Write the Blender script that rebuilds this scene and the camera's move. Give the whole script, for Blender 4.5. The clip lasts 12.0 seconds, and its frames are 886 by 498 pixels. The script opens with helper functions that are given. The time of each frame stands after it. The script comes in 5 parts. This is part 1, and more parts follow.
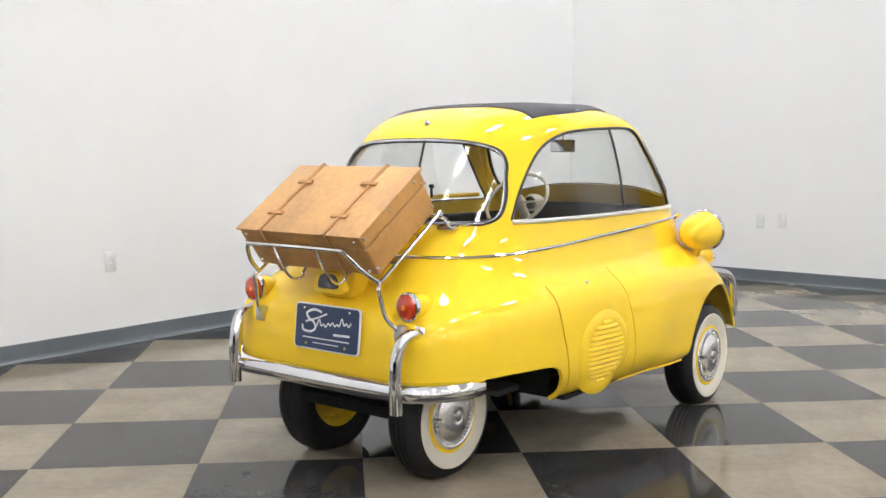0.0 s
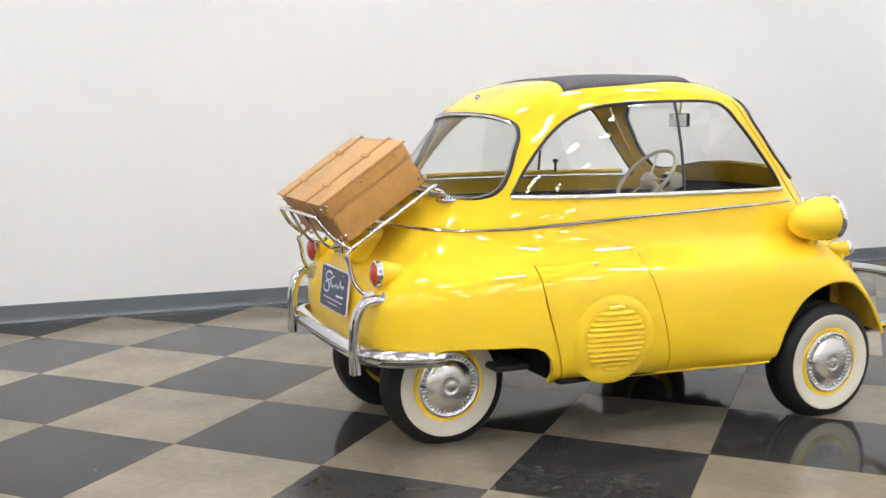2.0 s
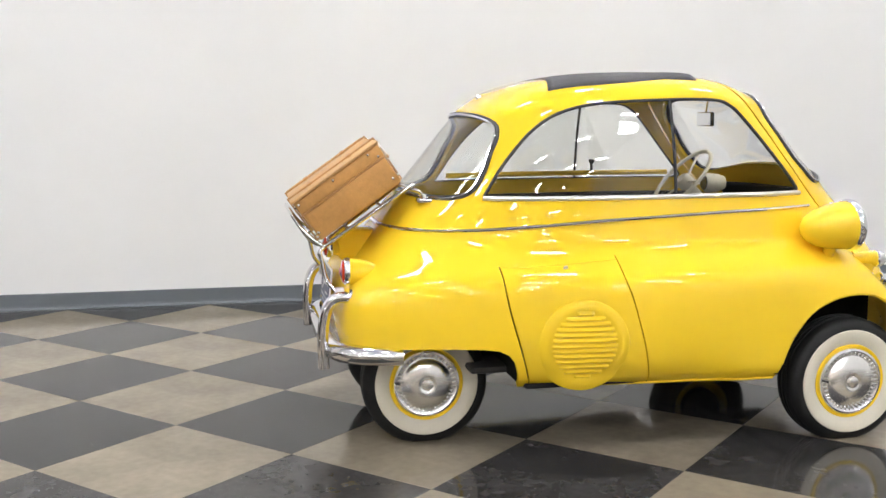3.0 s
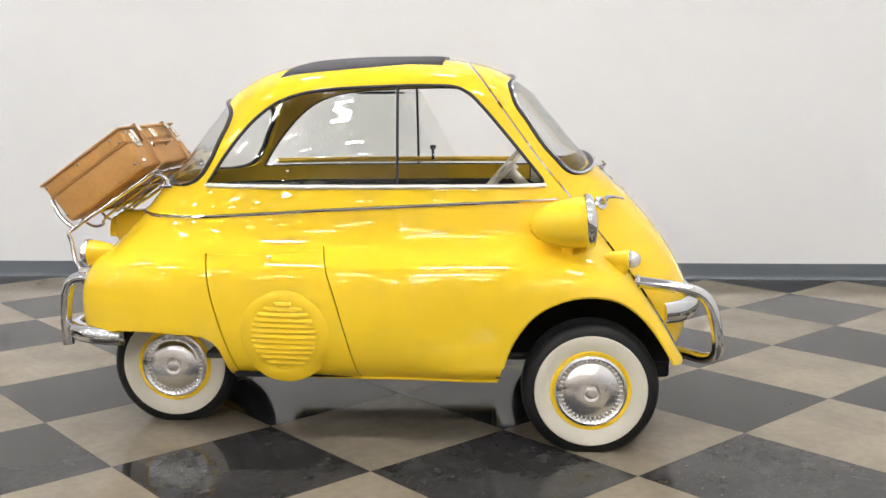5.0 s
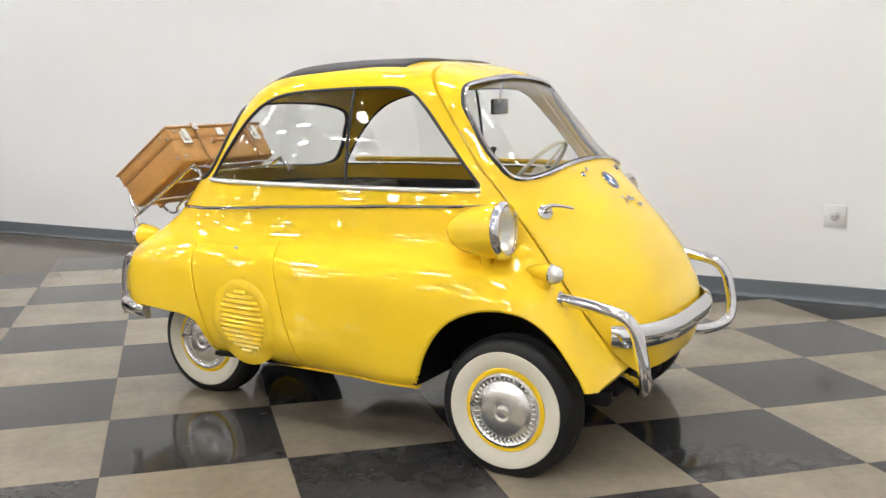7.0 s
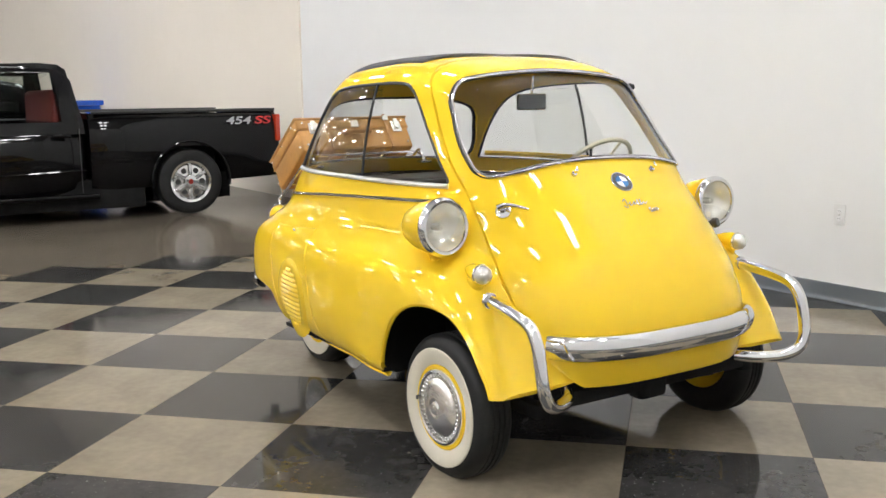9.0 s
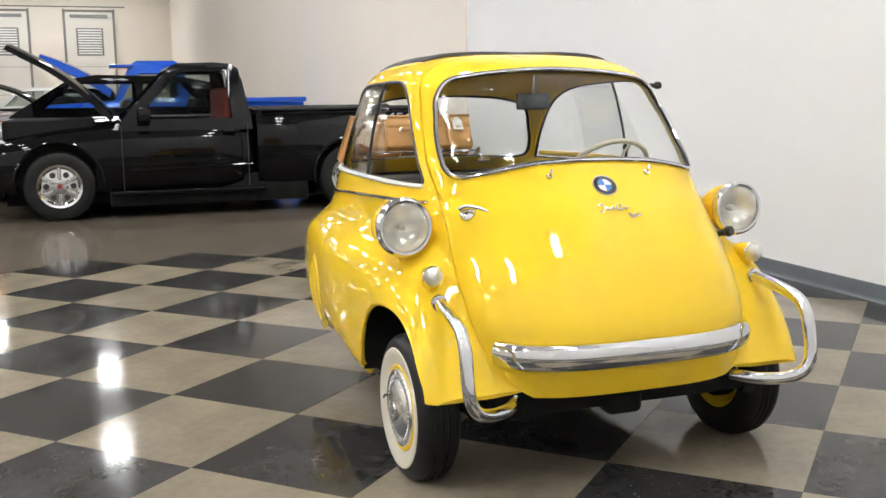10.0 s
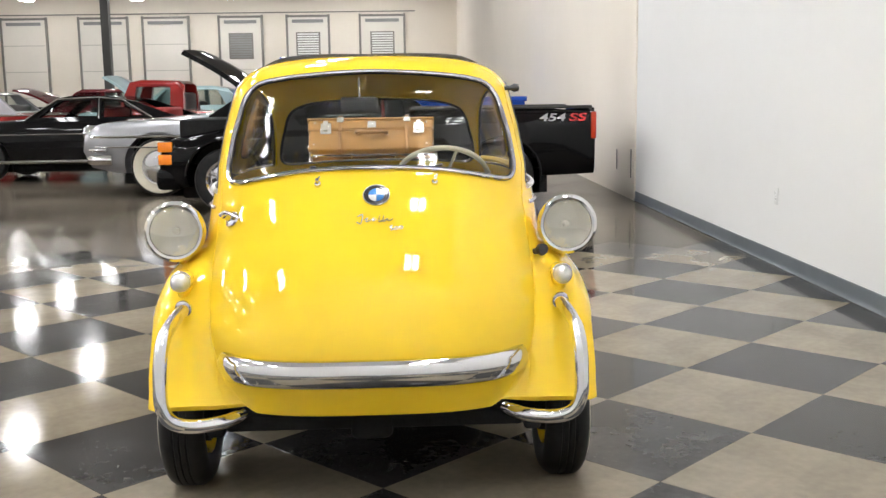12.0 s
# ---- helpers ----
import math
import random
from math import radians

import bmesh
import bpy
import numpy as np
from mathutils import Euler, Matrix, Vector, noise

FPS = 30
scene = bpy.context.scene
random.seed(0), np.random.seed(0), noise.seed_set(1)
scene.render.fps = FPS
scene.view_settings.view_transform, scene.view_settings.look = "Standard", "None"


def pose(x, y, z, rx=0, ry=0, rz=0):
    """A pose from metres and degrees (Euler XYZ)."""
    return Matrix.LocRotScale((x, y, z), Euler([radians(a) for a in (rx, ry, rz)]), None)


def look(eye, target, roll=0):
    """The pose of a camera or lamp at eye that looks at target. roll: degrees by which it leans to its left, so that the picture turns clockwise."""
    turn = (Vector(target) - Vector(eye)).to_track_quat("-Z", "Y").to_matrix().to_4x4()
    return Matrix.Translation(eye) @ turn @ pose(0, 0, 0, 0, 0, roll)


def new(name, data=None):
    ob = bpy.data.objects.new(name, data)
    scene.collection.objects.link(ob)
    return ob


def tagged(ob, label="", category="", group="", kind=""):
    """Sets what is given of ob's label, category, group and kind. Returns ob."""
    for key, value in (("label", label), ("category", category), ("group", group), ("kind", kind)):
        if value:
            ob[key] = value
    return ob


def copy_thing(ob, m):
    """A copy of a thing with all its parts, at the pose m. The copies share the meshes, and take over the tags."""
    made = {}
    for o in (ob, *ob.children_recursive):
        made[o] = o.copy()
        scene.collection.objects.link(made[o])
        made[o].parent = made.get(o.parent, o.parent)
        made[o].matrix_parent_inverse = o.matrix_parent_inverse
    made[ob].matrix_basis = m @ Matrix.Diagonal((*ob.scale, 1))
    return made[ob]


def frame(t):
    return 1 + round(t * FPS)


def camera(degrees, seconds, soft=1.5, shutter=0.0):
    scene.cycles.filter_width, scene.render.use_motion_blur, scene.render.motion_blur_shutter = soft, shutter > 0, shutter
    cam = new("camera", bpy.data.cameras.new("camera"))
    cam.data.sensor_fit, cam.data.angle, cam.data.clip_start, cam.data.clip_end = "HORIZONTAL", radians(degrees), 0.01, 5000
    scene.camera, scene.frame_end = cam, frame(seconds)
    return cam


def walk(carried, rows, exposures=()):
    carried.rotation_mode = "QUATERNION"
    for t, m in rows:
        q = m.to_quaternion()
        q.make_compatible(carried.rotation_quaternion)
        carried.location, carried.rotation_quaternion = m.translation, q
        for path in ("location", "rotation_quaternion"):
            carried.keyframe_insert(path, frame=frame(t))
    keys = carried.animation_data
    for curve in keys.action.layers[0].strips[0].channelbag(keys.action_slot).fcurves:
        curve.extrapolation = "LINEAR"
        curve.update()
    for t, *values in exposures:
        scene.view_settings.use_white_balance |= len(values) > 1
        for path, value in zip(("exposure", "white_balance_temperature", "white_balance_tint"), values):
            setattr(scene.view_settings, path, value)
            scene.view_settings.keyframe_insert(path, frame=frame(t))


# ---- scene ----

# the camera and its walk
cam = camera(47.8, 12.0, soft=1.5)
PATH = [
    (0, (-3.378, -2.474, 1.148), (-1.84, -1.213, 0.94), -0.2),
    (0.5, (-3.107, -2.794, 1.14), (-1.711, -1.382, 0.905), -0.2),
    (1, (-2.8, -3.085, 1.148), (-1.625, -1.486, 0.899), -0.2),
    (1.5, (-2.457, -3.333, 1.136), (-1.504, -1.593, 0.886), -0.2),
    (2, (-2.086, -3.517, 1.144), (-1.317, -1.688, 0.887), -0.1),
    (2.5, (-1.683, -3.667, 1.146), (-1.18, -1.748, 0.893), -0.1),
    (2.7, (-1.53, -3.721, 1.146), (-1.089, -1.787, 0.894), -0.2),
    (4.5, (0.04, -3.838, 1.188), (-0.011, -1.862, 0.882), -0.5),
    (5, (0.48, -3.816, 1.179), (0.349, -1.844, 0.874), -0.4),
    (5.5, (0.903, -3.742, 1.185), (0.586, -1.792, 0.874), -0.4),
    (6, (1.331, -3.624, 1.18), (0.763, -1.732, 0.87), -0.7),
    (6.5, (1.72, -3.471, 1.181), (0.966, -1.644, 0.875), -0.7),
    (7, (2.081, -3.3, 1.177), (1.095, -1.586, 0.876), -0.7),
    (7.2, (2.222, -3.212, 1.177), (1.147, -1.553, 0.873), -0.7),
    (8.8, (3.194, -2.324, 1.162), (1.567, -1.201, 0.859), -0.9),
    (9, (3.285, -2.184, 1.163), (1.608, -1.135, 0.861), -0.7),
    (9.5, (3.468, -1.821, 1.159), (1.677, -0.984, 0.858), -0.6),
    (10, (3.612, -1.44, 1.164), (1.74, -0.805, 0.86), -0.7),
    (10.5, (3.688, -1.048, 1.169), (1.752, -0.656, 0.857), -0.8),
    (11, (3.728, -0.658, 1.162), (1.761, -0.467, 0.856), -0.8),
    (11.5, (3.747, -0.262, 1.162), (1.771, -0.188, 0.863), -0.7),
    (12, (3.76, 0.148, 1.16), (1.783, 0.198, 0.861), -0.8),
]
walk(cam, [(t, look(eye, target, roll)) for t, eye, target, roll in PATH], [(0, 0.1, 6380, 11.5), (5, 0.02, 6560, 12.5), (8, -0.02, 6600, 11), (12, 0.09, 6550, 10.5)])

# world and light
world = bpy.data.worlds.new("world")
scene.world = world
world.use_nodes = True
world.node_tree.nodes["Background"].inputs[0].default_value = (0.9, 0.95, 1.0, 1)
world.node_tree.nodes["Background"].inputs[1].default_value = 0.02
LAMP_POWER = 62.5
scene.view_settings.exposure = 0.0


# ---- materials ----
def mat(name, color, rough=0.5, metal=0.0, vary=0.0, scale=8.0, bump=0.0, bump_scale=60.0, coat=0.0, rvary=0.0, random_island=0.0, detail=6.0, ior=1.45, spec=0.5):
    """A procedural material: colour mottled at two scales, gloss and fine relief."""
    m = bpy.data.materials.new(name)
    m.use_nodes = True
    nt = m.node_tree
    b = nt.nodes["Principled BSDF"]
    b.inputs["Base Color"].default_value = (*color, 1)
    b.inputs["Roughness"].default_value = rough
    b.inputs["Metallic"].default_value = metal
    b.inputs["IOR"].default_value = ior
    b.inputs["Coat Weight"].default_value = coat
    b.inputs["Specular IOR Level"].default_value = spec
    b.inputs["Coat Roughness"].default_value = 0.03
    if not (vary or bump or rvary or random_island):
        return m
    tc = nt.nodes.new("ShaderNodeTexCoord")
    big, small = nt.nodes.new("ShaderNodeTexNoise"), nt.nodes.new("ShaderNodeTexNoise")
    big.inputs["Scale"].default_value, small.inputs["Scale"].default_value = scale, scale * 9
    big.inputs["Detail"].default_value = small.inputs["Detail"].default_value = detail
    for n in (big, small):
        nt.links.new(tc.outputs["Object"], n.inputs["Vector"])
    if vary or random_island:
        mix = nt.nodes.new("ShaderNodeMath")
        mix.operation = "MULTIPLY_ADD"
        mix.inputs[1].default_value = 0.5
        nt.links.new(small.outputs["Fac"], mix.inputs[0])
        nt.links.new(big.outputs["Fac"], mix.inputs[2])
        ramp = nt.nodes.new("ShaderNodeMapRange")
        ramp.inputs["From Min"].default_value, ramp.inputs["From Max"].default_value = 0.45, 1.05
        ramp.inputs["To Min"].default_value, ramp.inputs["To Max"].default_value = 1 - vary, 1 + vary
        nt.links.new(mix.outputs[0], ramp.inputs["Value"])
        out = ramp.outputs[0]
        if random_island:
            info = nt.nodes.new("ShaderNodeObjectInfo")
            rr = nt.nodes.new("ShaderNodeMapRange")
            rr.inputs["To Min"].default_value, rr.inputs["To Max"].default_value = 1 - random_island, 1 + random_island
            nt.links.new(info.outputs["Random"], rr.inputs["Value"])
            mm = nt.nodes.new("ShaderNodeMath")
            mm.operation = "MULTIPLY"
            nt.links.new(out, mm.inputs[0])
            nt.links.new(rr.outputs[0], mm.inputs[1])
            out = mm.outputs[0]
        vm = nt.nodes.new("ShaderNodeVectorMath")
        vm.operation = "SCALE"
        vm.inputs[0].default_value = color
        nt.links.new(out, vm.inputs["Scale"])
        nt.links.new(vm.outputs[0], b.inputs["Base Color"])
    if rvary:
        rv = nt.nodes.new("ShaderNodeMapRange")
        rv.inputs["From Min"].default_value, rv.inputs["From Max"].default_value = 0.3, 0.7
        rv.inputs["To Min"].default_value, rv.inputs["To Max"].default_value = max(rough - rvary, 0.01), rough + rvary
        nt.links.new(big.outputs["Fac"], rv.inputs["Value"])
        nt.links.new(rv.outputs[0], b.inputs["Roughness"])
    if bump:
        bn = nt.nodes.new("ShaderNodeTexNoise")
        bn.inputs["Scale"].default_value, bn.inputs["Detail"].default_value = bump_scale, 4
        nt.links.new(tc.outputs["Object"], bn.inputs["Vector"])
        bp = nt.nodes.new("ShaderNodeBump")
        bp.inputs["Strength"].default_value, bp.inputs["Distance"].default_value = bump, 0.002
        nt.links.new(bn.outputs["Fac"], bp.inputs["Height"])
        nt.links.new(bp.outputs["Normal"], b.inputs["Normal"])
    return m


def glow(name, color, strength):
    m = bpy.data.materials.new(name)
    m.use_nodes = True
    b = m.node_tree.nodes["Principled BSDF"]
    b.inputs["Base Color"].default_value = (*color, 1)
    b.inputs["Emission Color"].default_value = (*color, 1)
    b.inputs["Emission Strength"].default_value = strength
    return m


def glass(name, tint=(0.975, 0.98, 0.975), rough=0.0, gloss=0.026):
    """Thin clear glass: see-through with real surface reflection."""
    m = bpy.data.materials.new(name)
    m.use_nodes = True
    nt = m.node_tree
    nt.nodes.remove(nt.nodes["Principled BSDF"])
    tr, gl, mx, fr = (nt.nodes.new("ShaderNode" + k) for k in ("BsdfTransparent", "BsdfGlossy", "MixShader", "LayerWeight"))
    tr.inputs[0].default_value = (*tint, 1)
    gl.inputs["Roughness"].default_value = rough
    fr.inputs["Blend"].default_value = 0.5
    power, scaled = nt.nodes.new("ShaderNodeMath"), nt.nodes.new("ShaderNodeMath")
    power.operation, scaled.operation = "POWER", "MULTIPLY_ADD"
    power.inputs[1].default_value = 5.0
    scaled.inputs[1].default_value, scaled.inputs[2].default_value = 0.9, gloss
    nt.links.new(fr.outputs["Facing"], power.inputs[0])
    nt.links.new(power.outputs[0], scaled.inputs[0])
    nt.links.new(scaled.outputs[0], mx.inputs[0])
    nt.links.new(tr.outputs[0], mx.inputs[1])
    nt.links.new(gl.outputs[0], mx.inputs[2])
    nt.links.new(mx.outputs[0], nt.nodes["Material Output"].inputs[0])
    return m


YELLOW = mat("yellow_paint", (0.97, 0.647, 0.03), 0.5, coat=1.0, vary=0.02, scale=3, spec=0.0)
NICKEL = mat("bright_nickel", (0.92, 0.9, 0.84), 0.22, metal=1.0, rvary=0.08, scale=30)
CHROME = mat("chrome", (0.72, 0.72, 0.73), 0.07, metal=1.0, rvary=0.05, scale=20)
DULL_ALU = mat("dull_aluminium", (0.62, 0.61, 0.58), 0.3, metal=1.0, vary=0.06, scale=20, bump=0.05)
RUBBER = mat("black_rubber", (0.014, 0.014, 0.014), 0.5, spec=0.3, vary=0.3, scale=15, bump=0.1)
SEAL = mat("dark_grey_seal", (0.03, 0.03, 0.03), 0.45)
WHITEWALL = mat("white_rubber", (0.72, 0.67, 0.55), 0.5, vary=0.05, scale=9, bump=0.04)
UNDER = mat("black_underbody", (0.012, 0.012, 0.012), 0.7, vary=0.4, scale=12, bump=0.3, spec=0.12)
LEATHER = mat("tan_leather", (0.5, 0.258, 0.076), 0.48, vary=0.22, scale=7, bump=0.5, bump_scale=130, rvary=0.1)
LID_LEATHER = mat("pale_worn_leather", (0.56, 0.318, 0.128), 0.5, vary=0.25, scale=5, bump=0.5, bump_scale=110, rvary=0.1)
STRAP = mat("brown_leather_strap", (0.46, 0.235, 0.085), 0.5, vary=0.25, scale=12, bump=0.4, bump_scale=150)
HEADLINER = mat("tan_headliner", (0.42, 0.28, 0.09), 0.8, vary=0.08, scale=20, bump=0.3, bump_scale=300)
CANVAS = mat("dark_grey_roof_fabric", (0.07, 0.068, 0.072), 0.75, vary=0.15, scale=6, bump=0.5, bump_scale=500)
VINYL = mat("dark_vinyl", (0.035, 0.033, 0.032), 0.5, vary=0.2, scale=8, bump=0.3, bump_scale=200)
IVORY = mat("ivory_plastic", (0.74, 0.68, 0.52), 0.3)
RED_LENS = mat("red_lens", (0.5, 0.032, 0.005), 0.18, coat=1.0, bump=0.3, bump_scale=160)
AMBER = mat("amber_lens", (0.9, 0.25, 0.01), 0.2, coat=1.0)
CLEAR_LENS = mat("faceted_clear_lens", (0.74, 0.73, 0.68), 0.12, metal=0.55, coat=1.0, bump=1.0, bump_scale=140)
GLASS = glass("clear_glass")
PLATE_BLUE = mat("navy_plate", (0.035, 0.055, 0.12), 0.35, vary=0.05)
WHITE = mat("white_enamel", (0.8, 0.8, 0.8), 0.4)
BLUE_ENAMEL = mat("blue_enamel", (0.05, 0.22, 0.55), 0.25, coat=1.0)
BLACK_ENAMEL = mat("black_enamel", (0.01, 0.01, 0.012), 0.2, coat=1.0)
WALL_PAINT = mat("white_wall_paint", (0.80, 0.80, 0.795), 0.6, vary=0.015, scale=0.7, bump=0.12, bump_scale=90)
WALL_CREAM = mat("cream_wall_paint", (0.82, 0.755, 0.665), 0.65, vary=0.02, scale=0.5, bump=0.1, bump_scale=60)
COVE = mat("grey_cove_base", (0.13, 0.145, 0.16), 0.42, vary=0.06, scale=5)
CONCRETE = mat("polished_concrete", (0.12, 0.1, 0.077), 0.13, vary=0.3, scale=0.9, rvary=0.04, spec=0.05)
TILE_LIGHT = mat("light_floor_tile", (0.235, 0.2, 0.148), 0.09, vary=0.24, scale=3.0, rvary=0.035, random_island=0.08, spec=0.18)
TILE_DARK = mat("dark_floor_tile", (0.041, 0.039, 0.038), 0.085, vary=0.4, scale=4.0, rvary=0.035, random_island=0.14, spec=0.18)


def speckle(m, color, scale, low, patch, amount, width=0.05):
    """Scatters small worn marks, gathered in patches, over a material's colour."""
    nt = m.node_tree
    b = nt.nodes["Principled BSDF"]
    tc = nt.nodes.new("ShaderNodeNewGeometry")
    fine, area = nt.nodes.new("ShaderNodeTexNoise"), nt.nodes.new("ShaderNodeTexNoise")
    fine.inputs["Scale"].default_value, fine.inputs["Detail"].default_value = scale, 3
    area.inputs["Scale"].default_value, area.inputs["Detail"].default_value = patch, 3
    f, g = nt.nodes.new("ShaderNodeMapRange"), nt.nodes.new("ShaderNodeMapRange")
    f.inputs["From Min"].default_value, f.inputs["From Max"].default_value = low, low + width
    g.inputs["From Min"].default_value, g.inputs["From Max"].default_value = 0.46, 0.66
    g.inputs["To Max"].default_value = amount
    mul, mix = nt.nodes.new("ShaderNodeMath"), nt.nodes.new("ShaderNodeMixRGB")
    mul.operation = "MULTIPLY"
    for n in (fine, area):
        nt.links.new(tc.outputs["Position"], n.inputs["Vector"])
    nt.links.new(fine.outputs["Fac"], f.inputs["Value"])
    nt.links.new(area.outputs["Fac"], g.inputs["Value"])
    nt.links.new(f.outputs[0], mul.inputs[0])
    nt.links.new(g.outputs[0], mul.inputs[1])
    nt.links.new(mul.outputs[0], mix.inputs["Fac"])
    old = b.inputs["Base Color"].links[0].from_socket
    nt.links.new(old, mix.inputs["Color1"])
    mix.inputs["Color2"].default_value = (*color, 1)
    nt.links.new(mix.outputs[0], b.inputs["Base Color"])


speckle(TILE_DARK, (0.32, 0.32, 0.31), 85, 0.66, 1.3, 0.9)
speckle(TILE_DARK, (0.10, 0.10, 0.098), 14, 0.5, 0.9, 0.5, 0.3)
speckle(TILE_LIGHT, (0.10, 0.082, 0.06), 7, 0.46, 1.1, 0.28, 0.4)
speckle(TILE_LIGHT, (0.03, 0.028, 0.025), 55, 0.76, 2.0, 0.6)
CEILING = mat("ceiling_paint", (0.62, 0.61, 0.59), 0.8, vary=0.03, scale=0.5)
STEEL_GREY = mat("grey_painted_steel", (0.25, 0.25, 0.25), 0.5, vary=0.08, scale=4)
LAMP_GLOW = glow("lamp_tube", (0.975, 0.99, 1.0), LAMP_POWER)


# ---- mesh helpers ----
def part(name, bm, material, parent=None, label="", smooth=True, m=None):
    me = bpy.data.meshes.new(name)
    if smooth:
        for fc in bm.faces:
            fc.smooth = True
    bm.to_mesh(me)
    bm.free()
    for mt in material if isinstance(material, (list, tuple)) else [material]:
        me.materials.append(mt)
    ob = new(name, me)
    if smooth:
        me.set_sharp_from_angle(angle=radians(38))
    if parent:
        ob.parent = parent
    if m is not None:
        ob.matrix_basis = m
    if label:
        ob["label"] = label
    return ob


def empty(name, m=None, **tags):
    ob = new(name)
    ob.empty_display_size = 0.1
    if m is not None:
        ob.matrix_basis = m
    return tagged(ob, **tags)


def box(x0, y0, z0, x1, y1, z1, bevel=0.0, segments=2, bm=None):
    bm = bm or bmesh.new()
    r = bmesh.ops.create_cube(bm, size=1.0)
    vs = r["verts"]
    for v in vs:
        v.co = Vector(((x0 + x1) / 2 + v.co.x * (x1 - x0), (y0 + y1) / 2 + v.co.y * (y1 - y0), (z0 + z1) / 2 + v.co.z * (z1 - z0)))
    if bevel:
        es = {e for v in vs for e in v.link_edges}
        bmesh.ops.bevel(bm, geom=list(es), offset=bevel, segments=segments, affect="EDGES", profile=0.5)
    return bm


def smooth_line(points, per=8, closed=False):
    """Catmull-Rom through the points."""
    pts = [Vector(p) for p in points]
    n, out = len(pts), []
    for i in range(n if closed else n - 1):
        a, b, c, d = (pts[(i + k) % n] if closed else pts[min(max(i + k, 0), n - 1)] for k in (-1, 0, 1, 2))
        for s in range(per):
            t = s / per
            out.append(0.5 * (2 * b + (c - a) * t + (2 * a - 5 * b + 4 * c - d) * t * t + (3 * b - 3 * c + d - a) * t**3))
    if not closed:
        out.append(pts[-1])
    return out


def tube(points, radius, sides=10, closed=False, bm=None, flat=1.0, up=None, caps=True, radii=None):
    """A tube along a line; flat squashes it along the up direction."""
    bm = bm or bmesh.new()
    pts = [Vector(p) for p in points]
    n = len(pts)
    rings, side = [], None
    for i, p in enumerate(pts):
        a = pts[(i - 1) % n] if closed or i else pts[0]
        b = pts[(i + 1) % n] if closed or i < n - 1 else pts[-1]
        t = (b - a).normalized()
        if up is not None:
            side = t.cross(Vector(up)).normalized()
        elif side is None:
            side = t.cross(Vector((0, 0, 1)) if abs(t.z) < 0.9 else Vector((1, 0, 0))).normalized()
        else:
            side = (side - t * side.dot(t)).normalized()
        over = side.cross(t).normalized()
        r = float(radii[i]) if radii else radius
        rings.append([bm.verts.new(p + r * (math.cos(k * math.tau / sides) * side + flat * math.sin(k * math.tau / sides) * over)) for k in range(sides)])
    for i in range(n if closed else n - 1):
        A, B = rings[i], rings[(i + 1) % n]
        for k in range(sides):
            bm.faces.new((A[k], A[(k + 1) % sides], B[(k + 1) % sides], B[k]))
    if not closed and caps:
        bm.faces.new(rings[0][::-1])
        bm.faces.new(rings[-1])
    bmesh.ops.recalc_face_normals(bm, faces=bm.faces)
    return bm


def lathe(profile, sides=48, axis="y", bm=None, squash=1.0):
    """Turns a profile of (radius, along) round an axis."""
    bm = bm or bmesh.new()
    rings = []
    for r, h in profile:
        ring = []
        for k in range(sides if r > 1e-6 else 1):
            a = k * math.tau / sides
            c, s = r * math.cos(a), r * math.sin(a) * squash
            ring.append(bm.verts.new({"y": (c, h, s), "x": (h, c, s), "z": (c, s, h)}[axis]))
        rings.append(ring)
    for A, B in zip(rings, rings[1:]):
        for k in range(sides):
            q = [A[k % len(A)], A[(k + 1) % len(A)], B[(k + 1) % len(B)], B[k % len(B)]]
            q = list(dict.fromkeys(q))
            if len(q) > 2:
                bm.faces.new(q)
    bmesh.ops.recalc_face_normals(bm, faces=bm.faces)
    return bm


def prism(outline, axis, lo, hi, bm=None):
    """A closed outline of 2D points drawn out along an axis: y takes (x, z), x takes (y, z), z takes (x, y)."""
    bm = bm or bmesh.new()
    put = {"y": lambda p, h: (p[0], h, p[1]), "x": lambda p, h: (h, p[0], p[1]), "z": lambda p, h: (p[0], p[1], h)}[axis]
    A = [bm.verts.new(put(p, lo)) for p in outline]
    B = [bm.verts.new(put(p, hi)) for p in outline]
    n = len(A)
    fs = [bm.faces.new(A), bm.faces.new(B)] + [bm.faces.new((A[i], A[(i + 1) % n], B[(i + 1) % n], B[i])) for i in range(n)]
    bmesh.ops.recalc_face_normals(bm, faces=fs)
    return bm


def volume(me):
    bm = bmesh.new()
    bm.from_mesh(me)
    v = bm.calc_volume(signed=True)
    bm.free()
    return v


def cut(ob, bm, operation="DIFFERENCE", least=0.0):
    """Cuts a mesh object by a closed bmesh, for good; a cut that fails is made again, a hair aside."""
    me = bpy.data.meshes.new("cutter")
    bm.to_mesh(me)
    bm.free()
    c = new("cutter", me)
    whole = volume(ob.data) if least else 0.0
    backup = ob.data.copy() if least else None
    for k in range(7):
        c.location = (0.00013 * k, 0.00007 * k, -0.00017 * k)
        md = ob.modifiers.new("cut", "BOOLEAN")
        md.operation, md.solver, md.object = operation, "EXACT", c
        apply_all(ob)
        if not least or least * whole <= volume(ob.data) <= 1.0001 * whole:
            break
        old = ob.data
        ob.data = backup.copy()
        bpy.data.meshes.remove(old)
    if backup:
        bpy.data.meshes.remove(backup)
    bpy.data.objects.remove(c)
    bpy.data.meshes.remove(me)


def apply_all(ob):
    bpy.context.view_layer.update()
    me = bpy.data.meshes.new_from_object(ob.evaluated_get(bpy.context.evaluated_depsgraph_get()))
    ob.modifiers.clear()
    old = ob.data
    ob.data = me
    bpy.data.meshes.remove(old)


